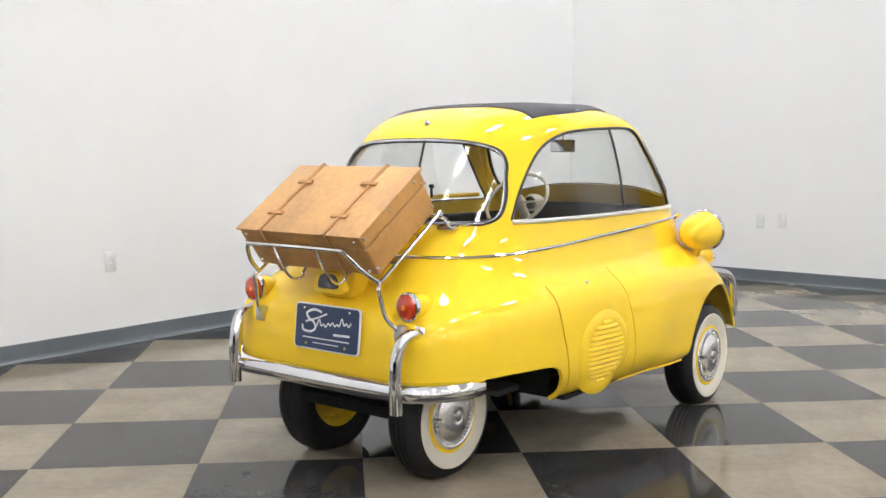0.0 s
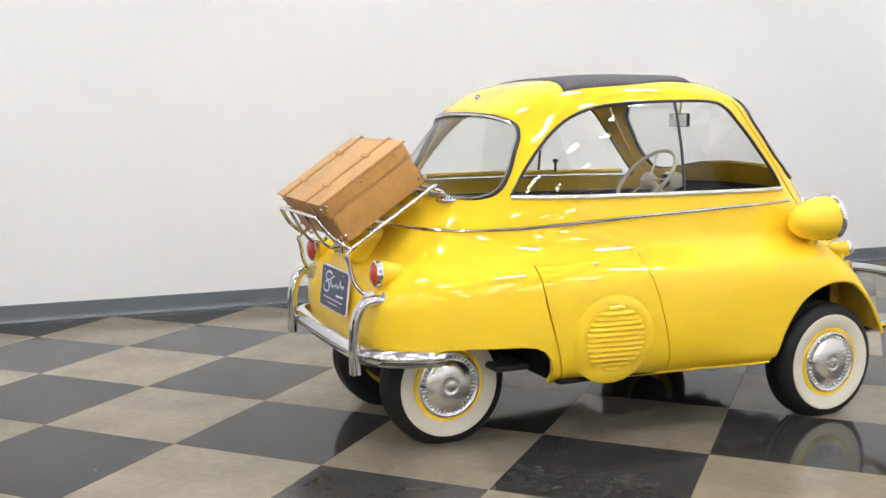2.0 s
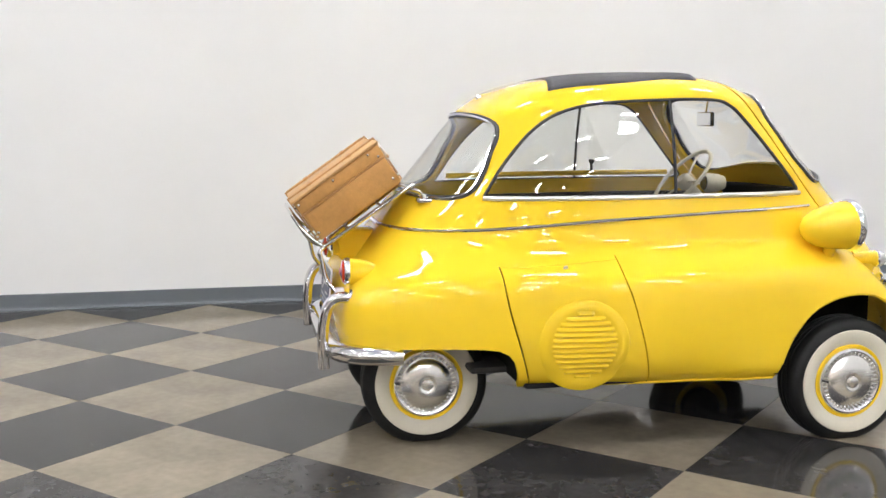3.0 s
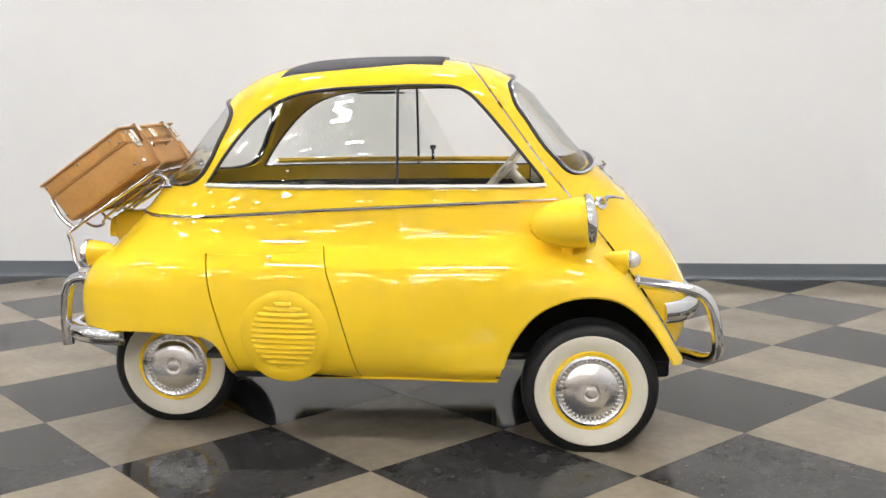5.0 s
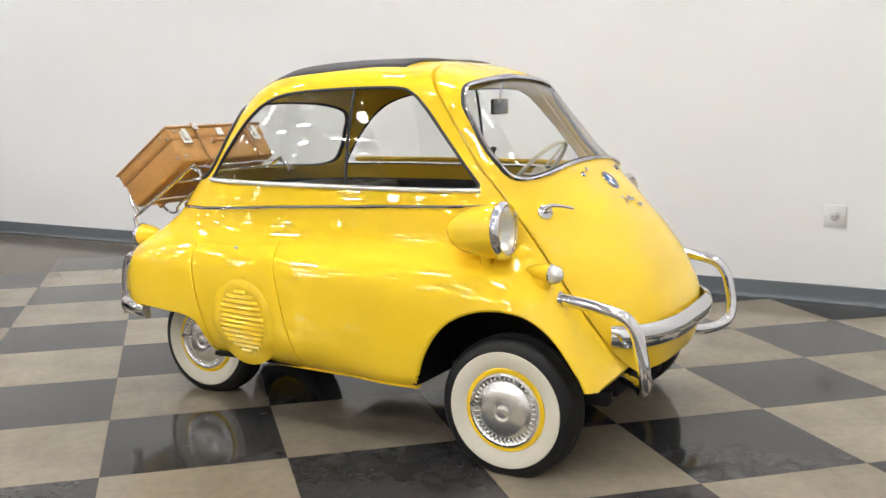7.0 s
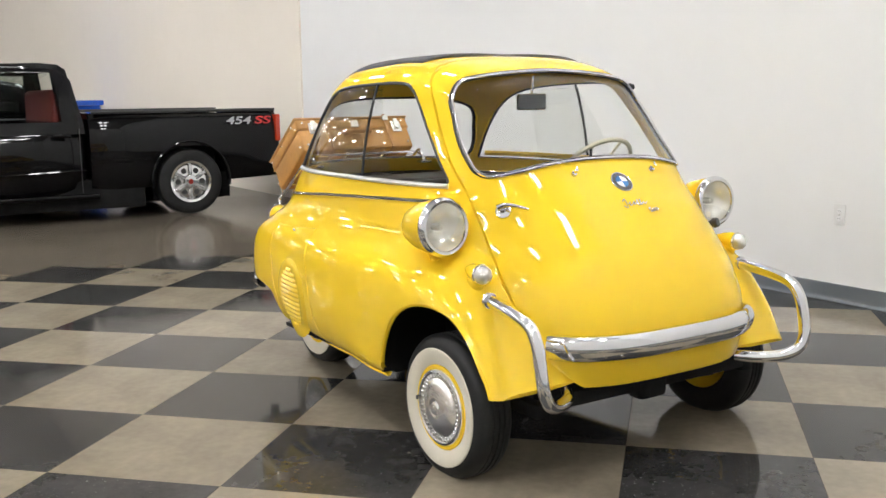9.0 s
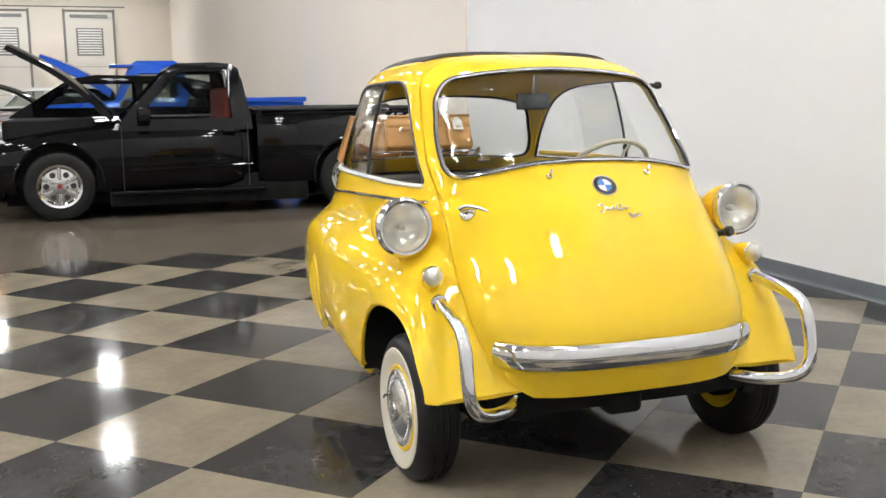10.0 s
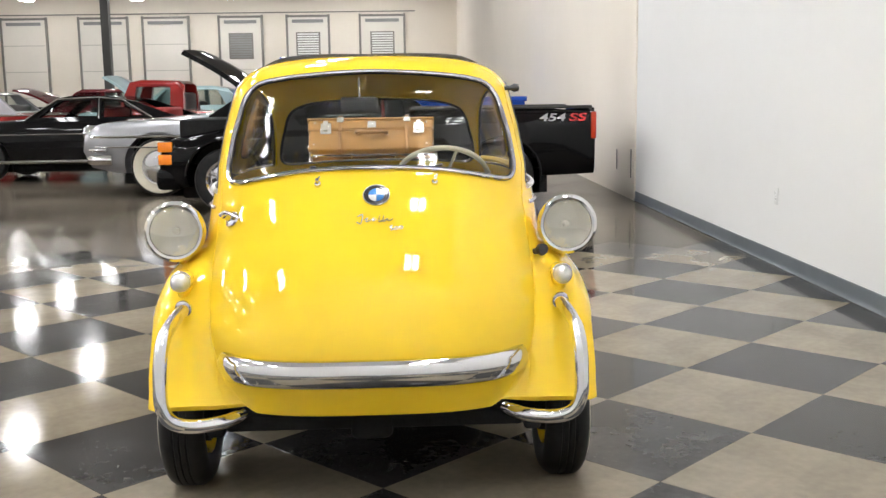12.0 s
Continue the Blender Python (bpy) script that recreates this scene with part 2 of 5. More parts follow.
# ---- the room ----
WALL_Y, WALL_X, FAR_X, NEAR_Y, TOP = 2.585, 4.7, -54.0, -27.0, 7.2


def structure(name, bm, material, label, category, smooth=False):
    return tagged(part(name, bm, material, smooth=smooth), label=label, category=category, kind="structure")


structure("wall_side", box(-7.3, WALL_Y, -0.2, WALL_X + 0.2, WALL_Y + 0.2, TOP), WALL_PAINT, "smooth white painted wall behind the car", "wall")
structure("wall_side_far", box(FAR_X, WALL_Y - 0.02, -0.2, -7.3, WALL_Y + 0.2, TOP), WALL_CREAM, "long cream painted warehouse wall", "wall")
structure("wall_front", box(WALL_X, NEAR_Y, -0.2, WALL_X + 0.2, WALL_Y, TOP), WALL_PAINT, "smooth white painted wall with outlets", "wall")
structure("wall_back", box(FAR_X, NEAR_Y - 0.2, -0.2, WALL_X + 0.2, NEAR_Y, TOP), WALL_CREAM, "plain cream warehouse wall", "wall")
structure("wall_doors", box(FAR_X - 0.2, NEAR_Y - 0.2, -0.2, FAR_X, WALL_Y + 0.2, TOP), WALL_CREAM, "far cream wall with loading doors", "wall")
structure("ceiling", box(FAR_X - 0.2, NEAR_Y - 0.2, TOP, WALL_X + 0.2, WALL_Y + 0.2, TOP + 0.2), CEILING, "painted warehouse ceiling", "ceiling")
floor = structure("floor", box(FAR_X - 0.2, NEAR_Y - 0.2, -0.25, WALL_X + 0.2, WALL_Y + 0.2, -0.004), CONCRETE, "glossy floor with grey and beige checkered tiles over brown polished concrete", "floor")


def cove(name, a, b, inward):
    """Rubber cove base from a to b along a wall."""
    prof = [(0.0, 0.0), (0.017, 0.0), (0.018, 0.003), (0.012, 0.008), (0.0075, 0.018), (0.006, 0.03), (0.006, 0.098), (0.004, 0.102), (0.0, 0.102)]
    bm = bmesh.new()
    A = [bm.verts.new(Vector(a) + Vector(inward) * p[0] + Vector((0, 0, p[1]))) for p in prof]
    B = [bm.verts.new(Vector(b) + Vector(inward) * p[0] + Vector((0, 0, p[1]))) for p in prof]
    for i in range(len(A) - 1):
        bm.faces.new((A[i], A[i + 1], B[i + 1], B[i]))
    bm.faces.new(A)
    bm.faces.new(B)
    bmesh.ops.recalc_face_normals(bm, faces=bm.faces)
    return structure(name, bm, COVE, "grey rubber cove base along the wall foot", "baseboard")


cove("baseboard", (FAR_X, WALL_Y, 0), (WALL_X, WALL_Y, 0), (0, -1, 0))
cove("baseboard", (WALL_X, NEAR_Y, 0), (WALL_X, WALL_Y, 0), (-1, 0, 0))


# ---- the bubble car: body surface ----
# the cabin pod: height, rearmost x, foremost x, half width, squareness of the plan
SECTIONS = [
    (0.245, -1.0, 1.06, 0.545, 3.4), (0.28, -1.015, 1.10, 0.56, 3.4), (0.34, -1.035, 1.125, 0.568, 3.4), (0.42, -1.05, 1.135, 0.572, 3.4),
    (0.50, -1.05, 1.125, 0.572, 3.4), (0.56, -1.035, 1.10, 0.57, 3.35), (0.61, -1.003, 1.075, 0.568, 3.3), (0.65, -0.96, 1.05, 0.566, 3.2),
    (0.70, -0.925, 1.015, 0.563, 3.1), (0.76, -0.88, 0.965, 0.557, 3), (0.82, -0.832, 0.91, 0.55, 3), (0.88, -0.78, 0.845, 0.538, 3),
    (0.94, -0.73, 0.785, 0.53, 3), (1.0, -0.68, 0.72, 0.521, 3), (1.07, -0.625, 0.662, 0.506, 3), (1.13, -0.575, 0.61, 0.489, 3),
    (1.18, -0.53, 0.57, 0.475, 3), (1.22, -0.475, 0.525, 0.457, 3), (1.25, -0.42, 0.475, 0.43, 3), (1.275, -0.345, 0.42, 0.385, 3),
    (1.295, -0.24, 0.35, 0.31, 2.8), (1.308, -0.12, 0.25, 0.2, 2.5), (1.313, 0.0, 0.12, 0.08, 2.2),
]
MID = 0.1
fine_a = smooth_line([(s[0], s[1], s[2]) for s in SECTIONS], 4)
fine_b = smooth_line([(s[0], s[3], s[4]) for s in SECTIONS], 4)
FINE = np.array([(a.x, a.y, a.z, b.y, b.z) for a, b in zip(fine_a, fine_b)])


# the lower body: height, half width, and how much of it stands out beyond the pod (the shoulder)
LOWER = np.array([(p.x, p.y, p.z) for p in smooth_line([(0.245, 0.60, 1), (0.28, 0.645, 1), (0.34, 0.675, 1), (0.42, 0.688, 1), (0.50, 0.688, 1), (0.54, 0.688, 0.985), (0.58, 0.688, 0.94),
                                                        (0.61, 0.688, 0.86), (0.635, 0.688, 0.73), (0.66, 0.688, 0.52), (0.685, 0.688, 0.3), (0.71, 0.688, 0.14), (0.74, 0.688, 0.04), (0.78, 0.688, 0.0), (0.82, 0.688, 0.0)], 5)])


def section(z, front=True):
    xr, xf, w, n = (float(np.interp(z, FINE[:, 0], FINE[:, k])) for k in range(1, 5))
    return xr, xf, w, n + (float(np.interp(z, [0.84, 0.96, 1.2, 1.29], [0.0, 0.5, 0.5, 0.0])) if front else 0.0)


def lower(z):
    return float(np.interp(z, LOWER[:, 0], LOWER[:, 1])), max(float(np.interp(z, LOWER[:, 0], LOWER[:, 2])), 0.0)


DOOR_PTS = [(0.285, 1.36), (0.315, 1.31), (0.345, 1.272), (0.395, 1.208), (0.494, 1.069), (0.59, 0.94), (0.684, 0.828), (0.779, 0.711), (0.873, 0.59), (0.966, 0.455), (1.06, 0.3), (1.12, 0.18)]
DOOR_LINE = [(p.x, p.y) for p in smooth_line([(x, z, 0) for x, z in DOOR_PTS], 6)]
# front wing: height, its front end, its squareness and extra width
FRONT_WING = np.array([(0.245, 1.05, 9, 0.03), (0.285, 1.05, 9, 0.018), (0.30, 1.055, 9, 0.012), (0.34, 1.03, 9, -0.002), (0.40, 0.995, 9, -0.01), (0.46, 0.958, 8, -0.01), (0.54, 0.905, 6.5, -0.008), (0.6, 0.86, 5.0, -0.008), (0.64, 0.83, 4.4, -0.008), (0.675, 0.80, 3.8, -0.01), (0.70, 0.78, 3.4, -0.01), (0.74, 0.75, 3.0, -0.01)])


def wing_at(z):
    t = FRONT_WING
    end, m, e = (float(np.interp(z, t[:, 0], t[:, k])) for k in (1, 2, 3))
    xr, xf, w, n = section(z)
    wide, b = lower(z)
    if z > t[-1, 0]:
        k = min((z - t[-1, 0]) / 0.1, 1)
        end = end * (1 - k) + (MID + 0.8 * (xf - MID)) * k
    end = min(end, MID + 0.97 * (xf - MID))
    w = w + (wide + e - w) * b - 0.1 * min(max((z - 0.70) / 0.1, 0.0), 1.0)
    return end, m, max(w, 0.01), min(0.36, max(w - 0.05, 0.005))


def smax(a, b, k=0.012):
    return 0.5 * (a + b + math.sqrt((a - b) ** 2 + k * k)) if a > b - 0.06 else b + k * k / (4 * (b - a))


def base_y(x, z):
    xr, xf, w, n = section(z, x > MID)
    u = min(abs(x - MID) / ((xf - MID) if x > MID else (MID - xr)), 1.0)
    return w * (1 - u**n) ** (1 / n)


def side_y(x, z):
    """Half width of the body at x, z, wings included."""
    y = base_y(x, z)
    wide, b = lower(z)
    if x <= MID:
        u = min((MID - x) / (MID - section(z)[0]), 1.0)
        return y + b * (max(wide * (1 - 0.19 * u**1.3) * (1 - u**7) ** (1 / 7), y * 0.9) - y)
    end, m, w, inner = wing_at(z)
    t = (x - MID) / (end - MID)
    if t >= 1:
        return y
    fade = min((x - MID) / 0.25, 1.0)
    fade = fade * fade * (3 - 2 * fade)
    w0 = section(z)[2] + (wide - section(z)[2]) * b
    w = w0 + (w - w0) * fade
    return smax(inner + (w - inner) * (1 - t**m) ** (1 / m), y, 0.0002 + 0.007 * fade)


def front_x(y, z, rear=False):
    xr, xf, w, n = section(z, not rear)
    u = (1 - min(abs(y) / w, 1.0) ** n) ** (1 / n)
    return MID + u * ((xr if rear else xf) - MID)


def roof_z(x, y):
    lo, hi = 0.9, 1.313
    for _ in range(30):
        m = (lo + hi) / 2
        xr, xf, w, n = section(m, x > MID)
        inside = (abs(x - MID) / ((xf - MID) if x > MID else (MID - xr))) ** n + (abs(y) / w) ** n < 1
        lo, hi = (m, hi) if inside else (lo, m)
    return lo


NW, NB = 52, 22


def even(line, n):
    """n + 1 points at even steps along a line."""
    p = np.array(line)
    d = np.concatenate(([0.0], np.cumsum(np.hypot(np.diff(p[:, 0]), np.diff(p[:, 1])))))
    s = np.linspace(0, d[-1], n + 1)
    return list(zip(np.interp(s, d, p[:, 0]).tolist(), np.interp(s, d, p[:, 1]).tolist()))


PLANS = {}


def quarter(z, front, inset):
    """Plan line from the widest point to the middle of the nose or tail, drawn in by inset."""
    if (z, front) not in PLANS:
        PLANS[z, front] = plan_line(z, front)
    out = PLANS[z, front]
    if inset:
        xr, xf, w0, n = section(z, front)
        far = xf if front else xr
        out = [(MID + (x - MID) * (1 - inset / abs(far - MID)), y * max(1 - inset / w0, 0.05)) for x, y in out]
    return out


def plan_line(z, front):
    xr, xf, w0, n = section(z, front)
    if not front:
        tail = []
        for k in range(361):
            x = MID + (xr - MID) * math.sin(k / 360 * math.pi / 2) ** 0.4
            tail.append((x, side_y(x, z) if k < 360 else 0.0))
        return even(tail, NW + NB)
    end, m, w, inner = wing_at(z)
    ts = [k / 90 for k in range(90)] + [math.sin(k / 140 * math.pi / 2) ** (2 / m) for k in range(141)]
    A = [(MID + (end - MID) * t, side_y(MID + (end - MID) * min(t, 0.999999), z)) for t in sorted(ts)]
    B = [(MID + (end - MID), base_y(end, z))]
    a0 = math.asin(min(1.0, (abs(end - MID) / abs(xf - MID)) ** (n / 2)))
    for k in range(1, 121):
        a = a0 + (math.pi / 2 - a0) * k / 120
        B.append((MID + (xf - MID) * math.sin(a) ** (2 / n), w0 * max(math.cos(a), 0.0) ** (2 / n)))
    B[-1] = (xf, 0.0)
    return even(A, NW) + even(B, NB)[1:]


def surface_mesh(inset=0.0, lo=0.0, hi=9.0):
    bm = bmesh.new()
    rings = []
    for z in FINE[:, 0]:
        z = float(z)
        if not lo <= z <= hi:
            continue
        f, r = quarter(z, True, inset), quarter(z, False, inset)
        half = r[::-1] + f[1:]
        line = [(x, y) for x, y in half] + [(x, -y) for x, y in half[-2:0:-1]]
        zz = z - (inset if z > 1.2 else 0)
        rings.append([bm.verts.new((x, y, zz)) for x, y in line])
    n = len(rings[0])
    for A, B in zip(rings, rings[1:]):
        for k in range(n):
            bm.faces.new((A[k], A[(k + 1) % n], B[(k + 1) % n], B[k]))
    if hi > 2:
        bm.faces.new(rings[-1])
    bmesh.ops.recalc_face_normals(bm, faces=bm.faces)
    return bm


def shell(name, materials, inset, thickness, **kw):
    ob = part(name, surface_mesh(inset, **kw), materials)
    md = ob.modifiers.new("thick", "SOLIDIFY")
    md.thickness, md.offset, md.use_rim = thickness, -1, True
    md.material_offset = len(materials) - 1 if isinstance(materials, (list, tuple)) else 0
    apply_all(ob)
    return ob


def both(outline):
    """Right half (y >= 0) of an outline, mirrored into a whole one."""
    return list(outline) + [(-y, z) for y, z in reversed(outline) if abs(y) > 1e-6]


def flat_line(points, per=6, closed=True):
    return [(p.x, p.y) for p in smooth_line([(a, b, 0) for a, b in points], per, closed)]


SIDE_WINDOW = flat_line([(-0.556, 0.884), (-0.545, 0.905), (-0.485, 0.995), (-0.393, 1.099), (-0.292, 1.165), (-0.15, 1.197), (0.1, 1.209), (0.27, 1.208),
                         (0.33, 1.187), (0.372, 1.15), (0.45, 1.06), (0.568, 0.915), (0.58, 0.89), (0.56, 0.881), (0.4, 0.881), (0.0, 0.881), (-0.4, 0.881), (-0.53, 0.881)], 4)
WINDSHIELD = flat_line(both([(0, 0.957), (0.2, 0.949), (0.33, 0.928), (0.4, 0.914), (0.432, 0.922), (0.442, 0.96), (0.435, 1.04), (0.422, 1.1), (0.406, 1.16),
                             (0.368, 1.206), (0.3, 1.225), (0.16, 1.24), (0, 1.247)]), 4)
REAR_WINDOW = flat_line(both([(0, 0.884), (0.2, 0.881), (0.34, 0.876), (0.395, 0.88), (0.418, 0.905), (0.412, 0.966), (0.393, 1.03), (0.375, 1.085), (0.335, 1.128),
                              (0.24, 1.153), (0.1, 1.162), (0, 1.163)]), 4)


def shifted(line, d):
    return [(x + d, z + d * 0.6) for x, z in line]


def strip(line, half):
    """A thin closed band along a 2D line."""
    L, R = [], []
    for i, p in enumerate(line):
        a, b = Vector(line[max(i - 1, 0)]), Vector(line[min(i + 1, len(line) - 1)])
        t = (b - a).normalized()
        L.append((p[0] - t.y * half, p[1] + t.x * half))
        R.append((p[0] + t.y * half, p[1] - t.x * half))
    return L + R[::-1]


car = empty("microcar", label="bright yellow three-window bubble microcar with whitewall tyres and front-opening door", category="car")

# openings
# the body's yellow, darkened in its colour for the shade inside the cabin
INNER = mat("shaded_yellow_paint", (0.85, 0.56, 0.05), 0.45, vary=0.05, scale=5)
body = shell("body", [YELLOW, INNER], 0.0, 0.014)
body.parent = car
front_door = body.copy()
front_door.data = body.data.copy()
front_door.name = "front_door"
scene.collection.objects.link(front_door)
front_door["label"] = "single front-opening yellow door with the windshield"
cut(front_door, prism([p for p in shifted(DOOR_LINE, 0.003) if p[1] > 0.31] + [(1.062, 0.302), (2, 0.302), (2, 1.36)], "y", -1, 1), "INTERSECT", 0.12)
cut(body, prism([p for p in shifted(DOOR_LINE, -0.0025) if p[1] > 0.32] + [(1.035, 0.305), (0.97, 0.302), (0.93, 0.2), (0.92, 0.1), (2, 0.1), (2, 1.36)], "y", -1, 1), least=0.6)
REAR_CUT = [(-1.4, 0.0), (-0.462, 0.0), (-0.47, 0.25), (-0.48, 0.30), (-0.494, 0.342), (-0.516, 0.371), (-0.55, 0.387), (-0.6, 0.393), (-0.77, 0.397), (-0.86, 0.394), (-0.94, 0.376), (-1.0, 0.36), (-1.4, 0.35)]
cut(body, prism(REAR_CUT, "y", -1, 1), least=0.6)
ARCH = flat_line([(0.448, 0.0), (0.434, 0.2), (0.445, 0.30), (0.482, 0.395), (0.546, 0.476), (0.63, 0.522), (0.725, 0.537), (0.82, 0.52), (0.90, 0.463), (0.96, 0.385), (1.005, 0.305), (1.03, 0.2), (1.03, 0.0)], 4, False)
for lo, hi in ((-1, -0.36), (0.36, 1)):
    cut(body, prism(ARCH, "y", lo, hi), least=0.6)
for lo, hi in ((-1, -0.2), (0.2, 1)):
    cut(body, prism(SIDE_WINDOW, "y", lo, hi), least=0.6)
cut(body, prism(REAR_WINDOW, "x", -1.2, -0.3), least=0.6)
cut(front_door, prism(WINDSHIELD, "x", 0.3, 1.2), least=0.6)


car.matrix_basis = pose(0, -0.005, 0, 0, 0, 1.3)
# panel gaps of the engine side cover
for line, half in (([(-0.128, 0.69), (-0.112, 0.62), (-0.085, 0.539), (-0.045, 0.392), (-0.005, 0.23)], 0.002), ([(-0.525, 0.662), (-0.517, 0.62), (-0.5, 0.525), (-0.465, 0.40), (-0.41, 0.22)], 0.0027)):
    cut(body, prism(strip(flat_line(line, 5, False), half), "y", -0.9, -0.45), least=0.6)
cut(body, prism(strip([(-0.525, 0.656), (-0.32, 0.664), (-0.128, 0.677)], 0.0004), "y", -0.9, -0.45), least=0.6)


def on_side(line, sign, out=0.0):
    return [(x, sign * (side_y(x, z) + out), z) for x, z in line]


def on_end(line, out=0.0, rear=False):
    return [(front_x(y, z, rear) + (-out if rear else out), y, z) for y, z in line]


# glazing
SILL = mat("pale_sill_metal", (0.78, 0.77, 0.74), 0.35, metal=0.6, vary=0.05, scale=20)


def pane(name, inset, outline, axis, lo, hi, parent, label, **kw):
    ob = shell(name, GLASS, inset, 0.004, **kw)
    cut(ob, prism(outline, axis, lo, hi), "INTERSECT")
    ob.parent = parent
    ob["label"] = label
    return ob


pane("windshield", 0.004, WINDSHIELD, "x", 0.35, 1.2, front_door, "curved clear windshield glass")
pane("rear_window", 0.004, REAR_WINDOW, "x", -1.2, -0.35, car, "large curved clear rear window")
DIV = 0.1
for sign, lo, hi in ((-1, -1, -0.25), (1, 0.25, 1)):
    ob = pane("rear_side_pane", 0.004, SIDE_WINDOW, "y", lo, hi, car, "fixed clear side window pane")
    cut(ob, prism([(DIV, 0.7), (1.0, 0.7), (1.0, 1.4), (DIV, 1.4)], "y", -1, 1))
    ob = pane("sliding_pane", 0.014, [(-0.2, 0.886), (0.28, 0.886), (0.115, 1.2), (0.0, 1.2), (-0.15, 1.19), (-0.2, 1.175)], "y", lo, hi, car, "sliding clear side window pane, half open")
    part("window_divider", tube([(DIV, sign * (side_y(DIV, z) - 0.004), z) for z in np.linspace(0.88, 1.212, 8)], 0.0055, 6), SEAL, car)
    part("window_seal", tube(on_side(SIDE_WINDOW, sign, -0.003), 0.0062, 6, closed=True), SEAL, car)
    part("window_sill", tube(on_side([(x, 0.879) for x in np.linspace(-0.562, 0.59, 24)], sign, 0.002), 0.0105, 8, flat=0.8), SILL, car, "pale aluminium window sill rail")
    belt = [(x, float(np.interp(x, [-0.86, -0.74, -0.57, -0.16, 0.3, 0.66], [0.768, 0.767, 0.775, 0.803, 0.823, 0.832]))) for x in np.linspace(-0.855, 0.63, 40)]
    part("belt_trim", tube(on_side(belt, sign, 0.002), 0.0065, 8), CHROME, car, "slim chrome belt moulding")

part("windshield_seal", tube(on_end(WINDSHIELD, 0.0), 0.0085, 8, closed=True), SEAL, front_door)
part("windshield_trim", tube(on_end(WINDSHIELD, 0.008), 0.0058, 8, closed=True), CHROME, front_door, "chrome strip in the windshield seal")
part("rear_window_seal", tube(on_end(REAR_WINDOW, 0.0, True), 0.0095, 8, closed=True), SEAL, car)
part("rear_window_trim", tube(on_end(REAR_WINDOW, 0.008, True), 0.005, 8, closed=True), CHROME, car)
part("belt_trim", tube([(front_x(y, 0.768, True) - 0.002, y, 0.768) for y in np.linspace(-0.24, 0.24, 14)], 0.0065, 8), CHROME, car)

# folding fabric roof
bm = bmesh.new()
NX, NY = 26, 26
grid = []
for i in range(NX + 1):
    row = []
    for j in range(NY + 1):
        v = -1 + 2 * j / NY
        back = -0.31 + 0.10 * (1 - v * v) * 0.55
        front = 0.245 + 0.015 * (1 - v * v)
        u = i / NX
        x = back + (front - back) * u
        y = v * (0.365 + 0.035 * math.sin(math.pi * min(u * 1.3, 1)) )
        lift = 0.002 + (0.002 + 0.005 * abs(v)) * min(1, (1 - abs(v)) * 8) * min(1, u * 10) + 0.008 * abs(v) * max(0, u - 0.8) / 0.2 * min(1, (1 - abs(v)) * 5) * min(1, (1.0 - u) * 12 + 0.4)
        row.append(bm.verts.new((x, y, roof_z(x, y) + lift)))
    grid.append(row)
for i in range(NX):
    for j in range(NY):
        bm.faces.new((grid[i][j], grid[i + 1][j], grid[i + 1][j + 1], grid[i][j + 1]))
bmesh.ops.recalc_face_normals(bm, faces=bm.faces)
sunroof = part("sunroof", bm, CANVAS, car, "dark grey folding fabric roof panel")
md = sunroof.modifiers.new("thick", "SOLIDIFY")
md.thickness, md.offset = 0.014, -1
apply_all(sunroof)


part("roof_catch", lathe([(0.012, -0.006), (0.011, 0.008), (0.006, 0.014), (0.0, 0.015)], 14, "z"), CHROME, car, m=pose(-0.468, 0.0, roof_z(-0.468, 0.0), 0, -30, 0))


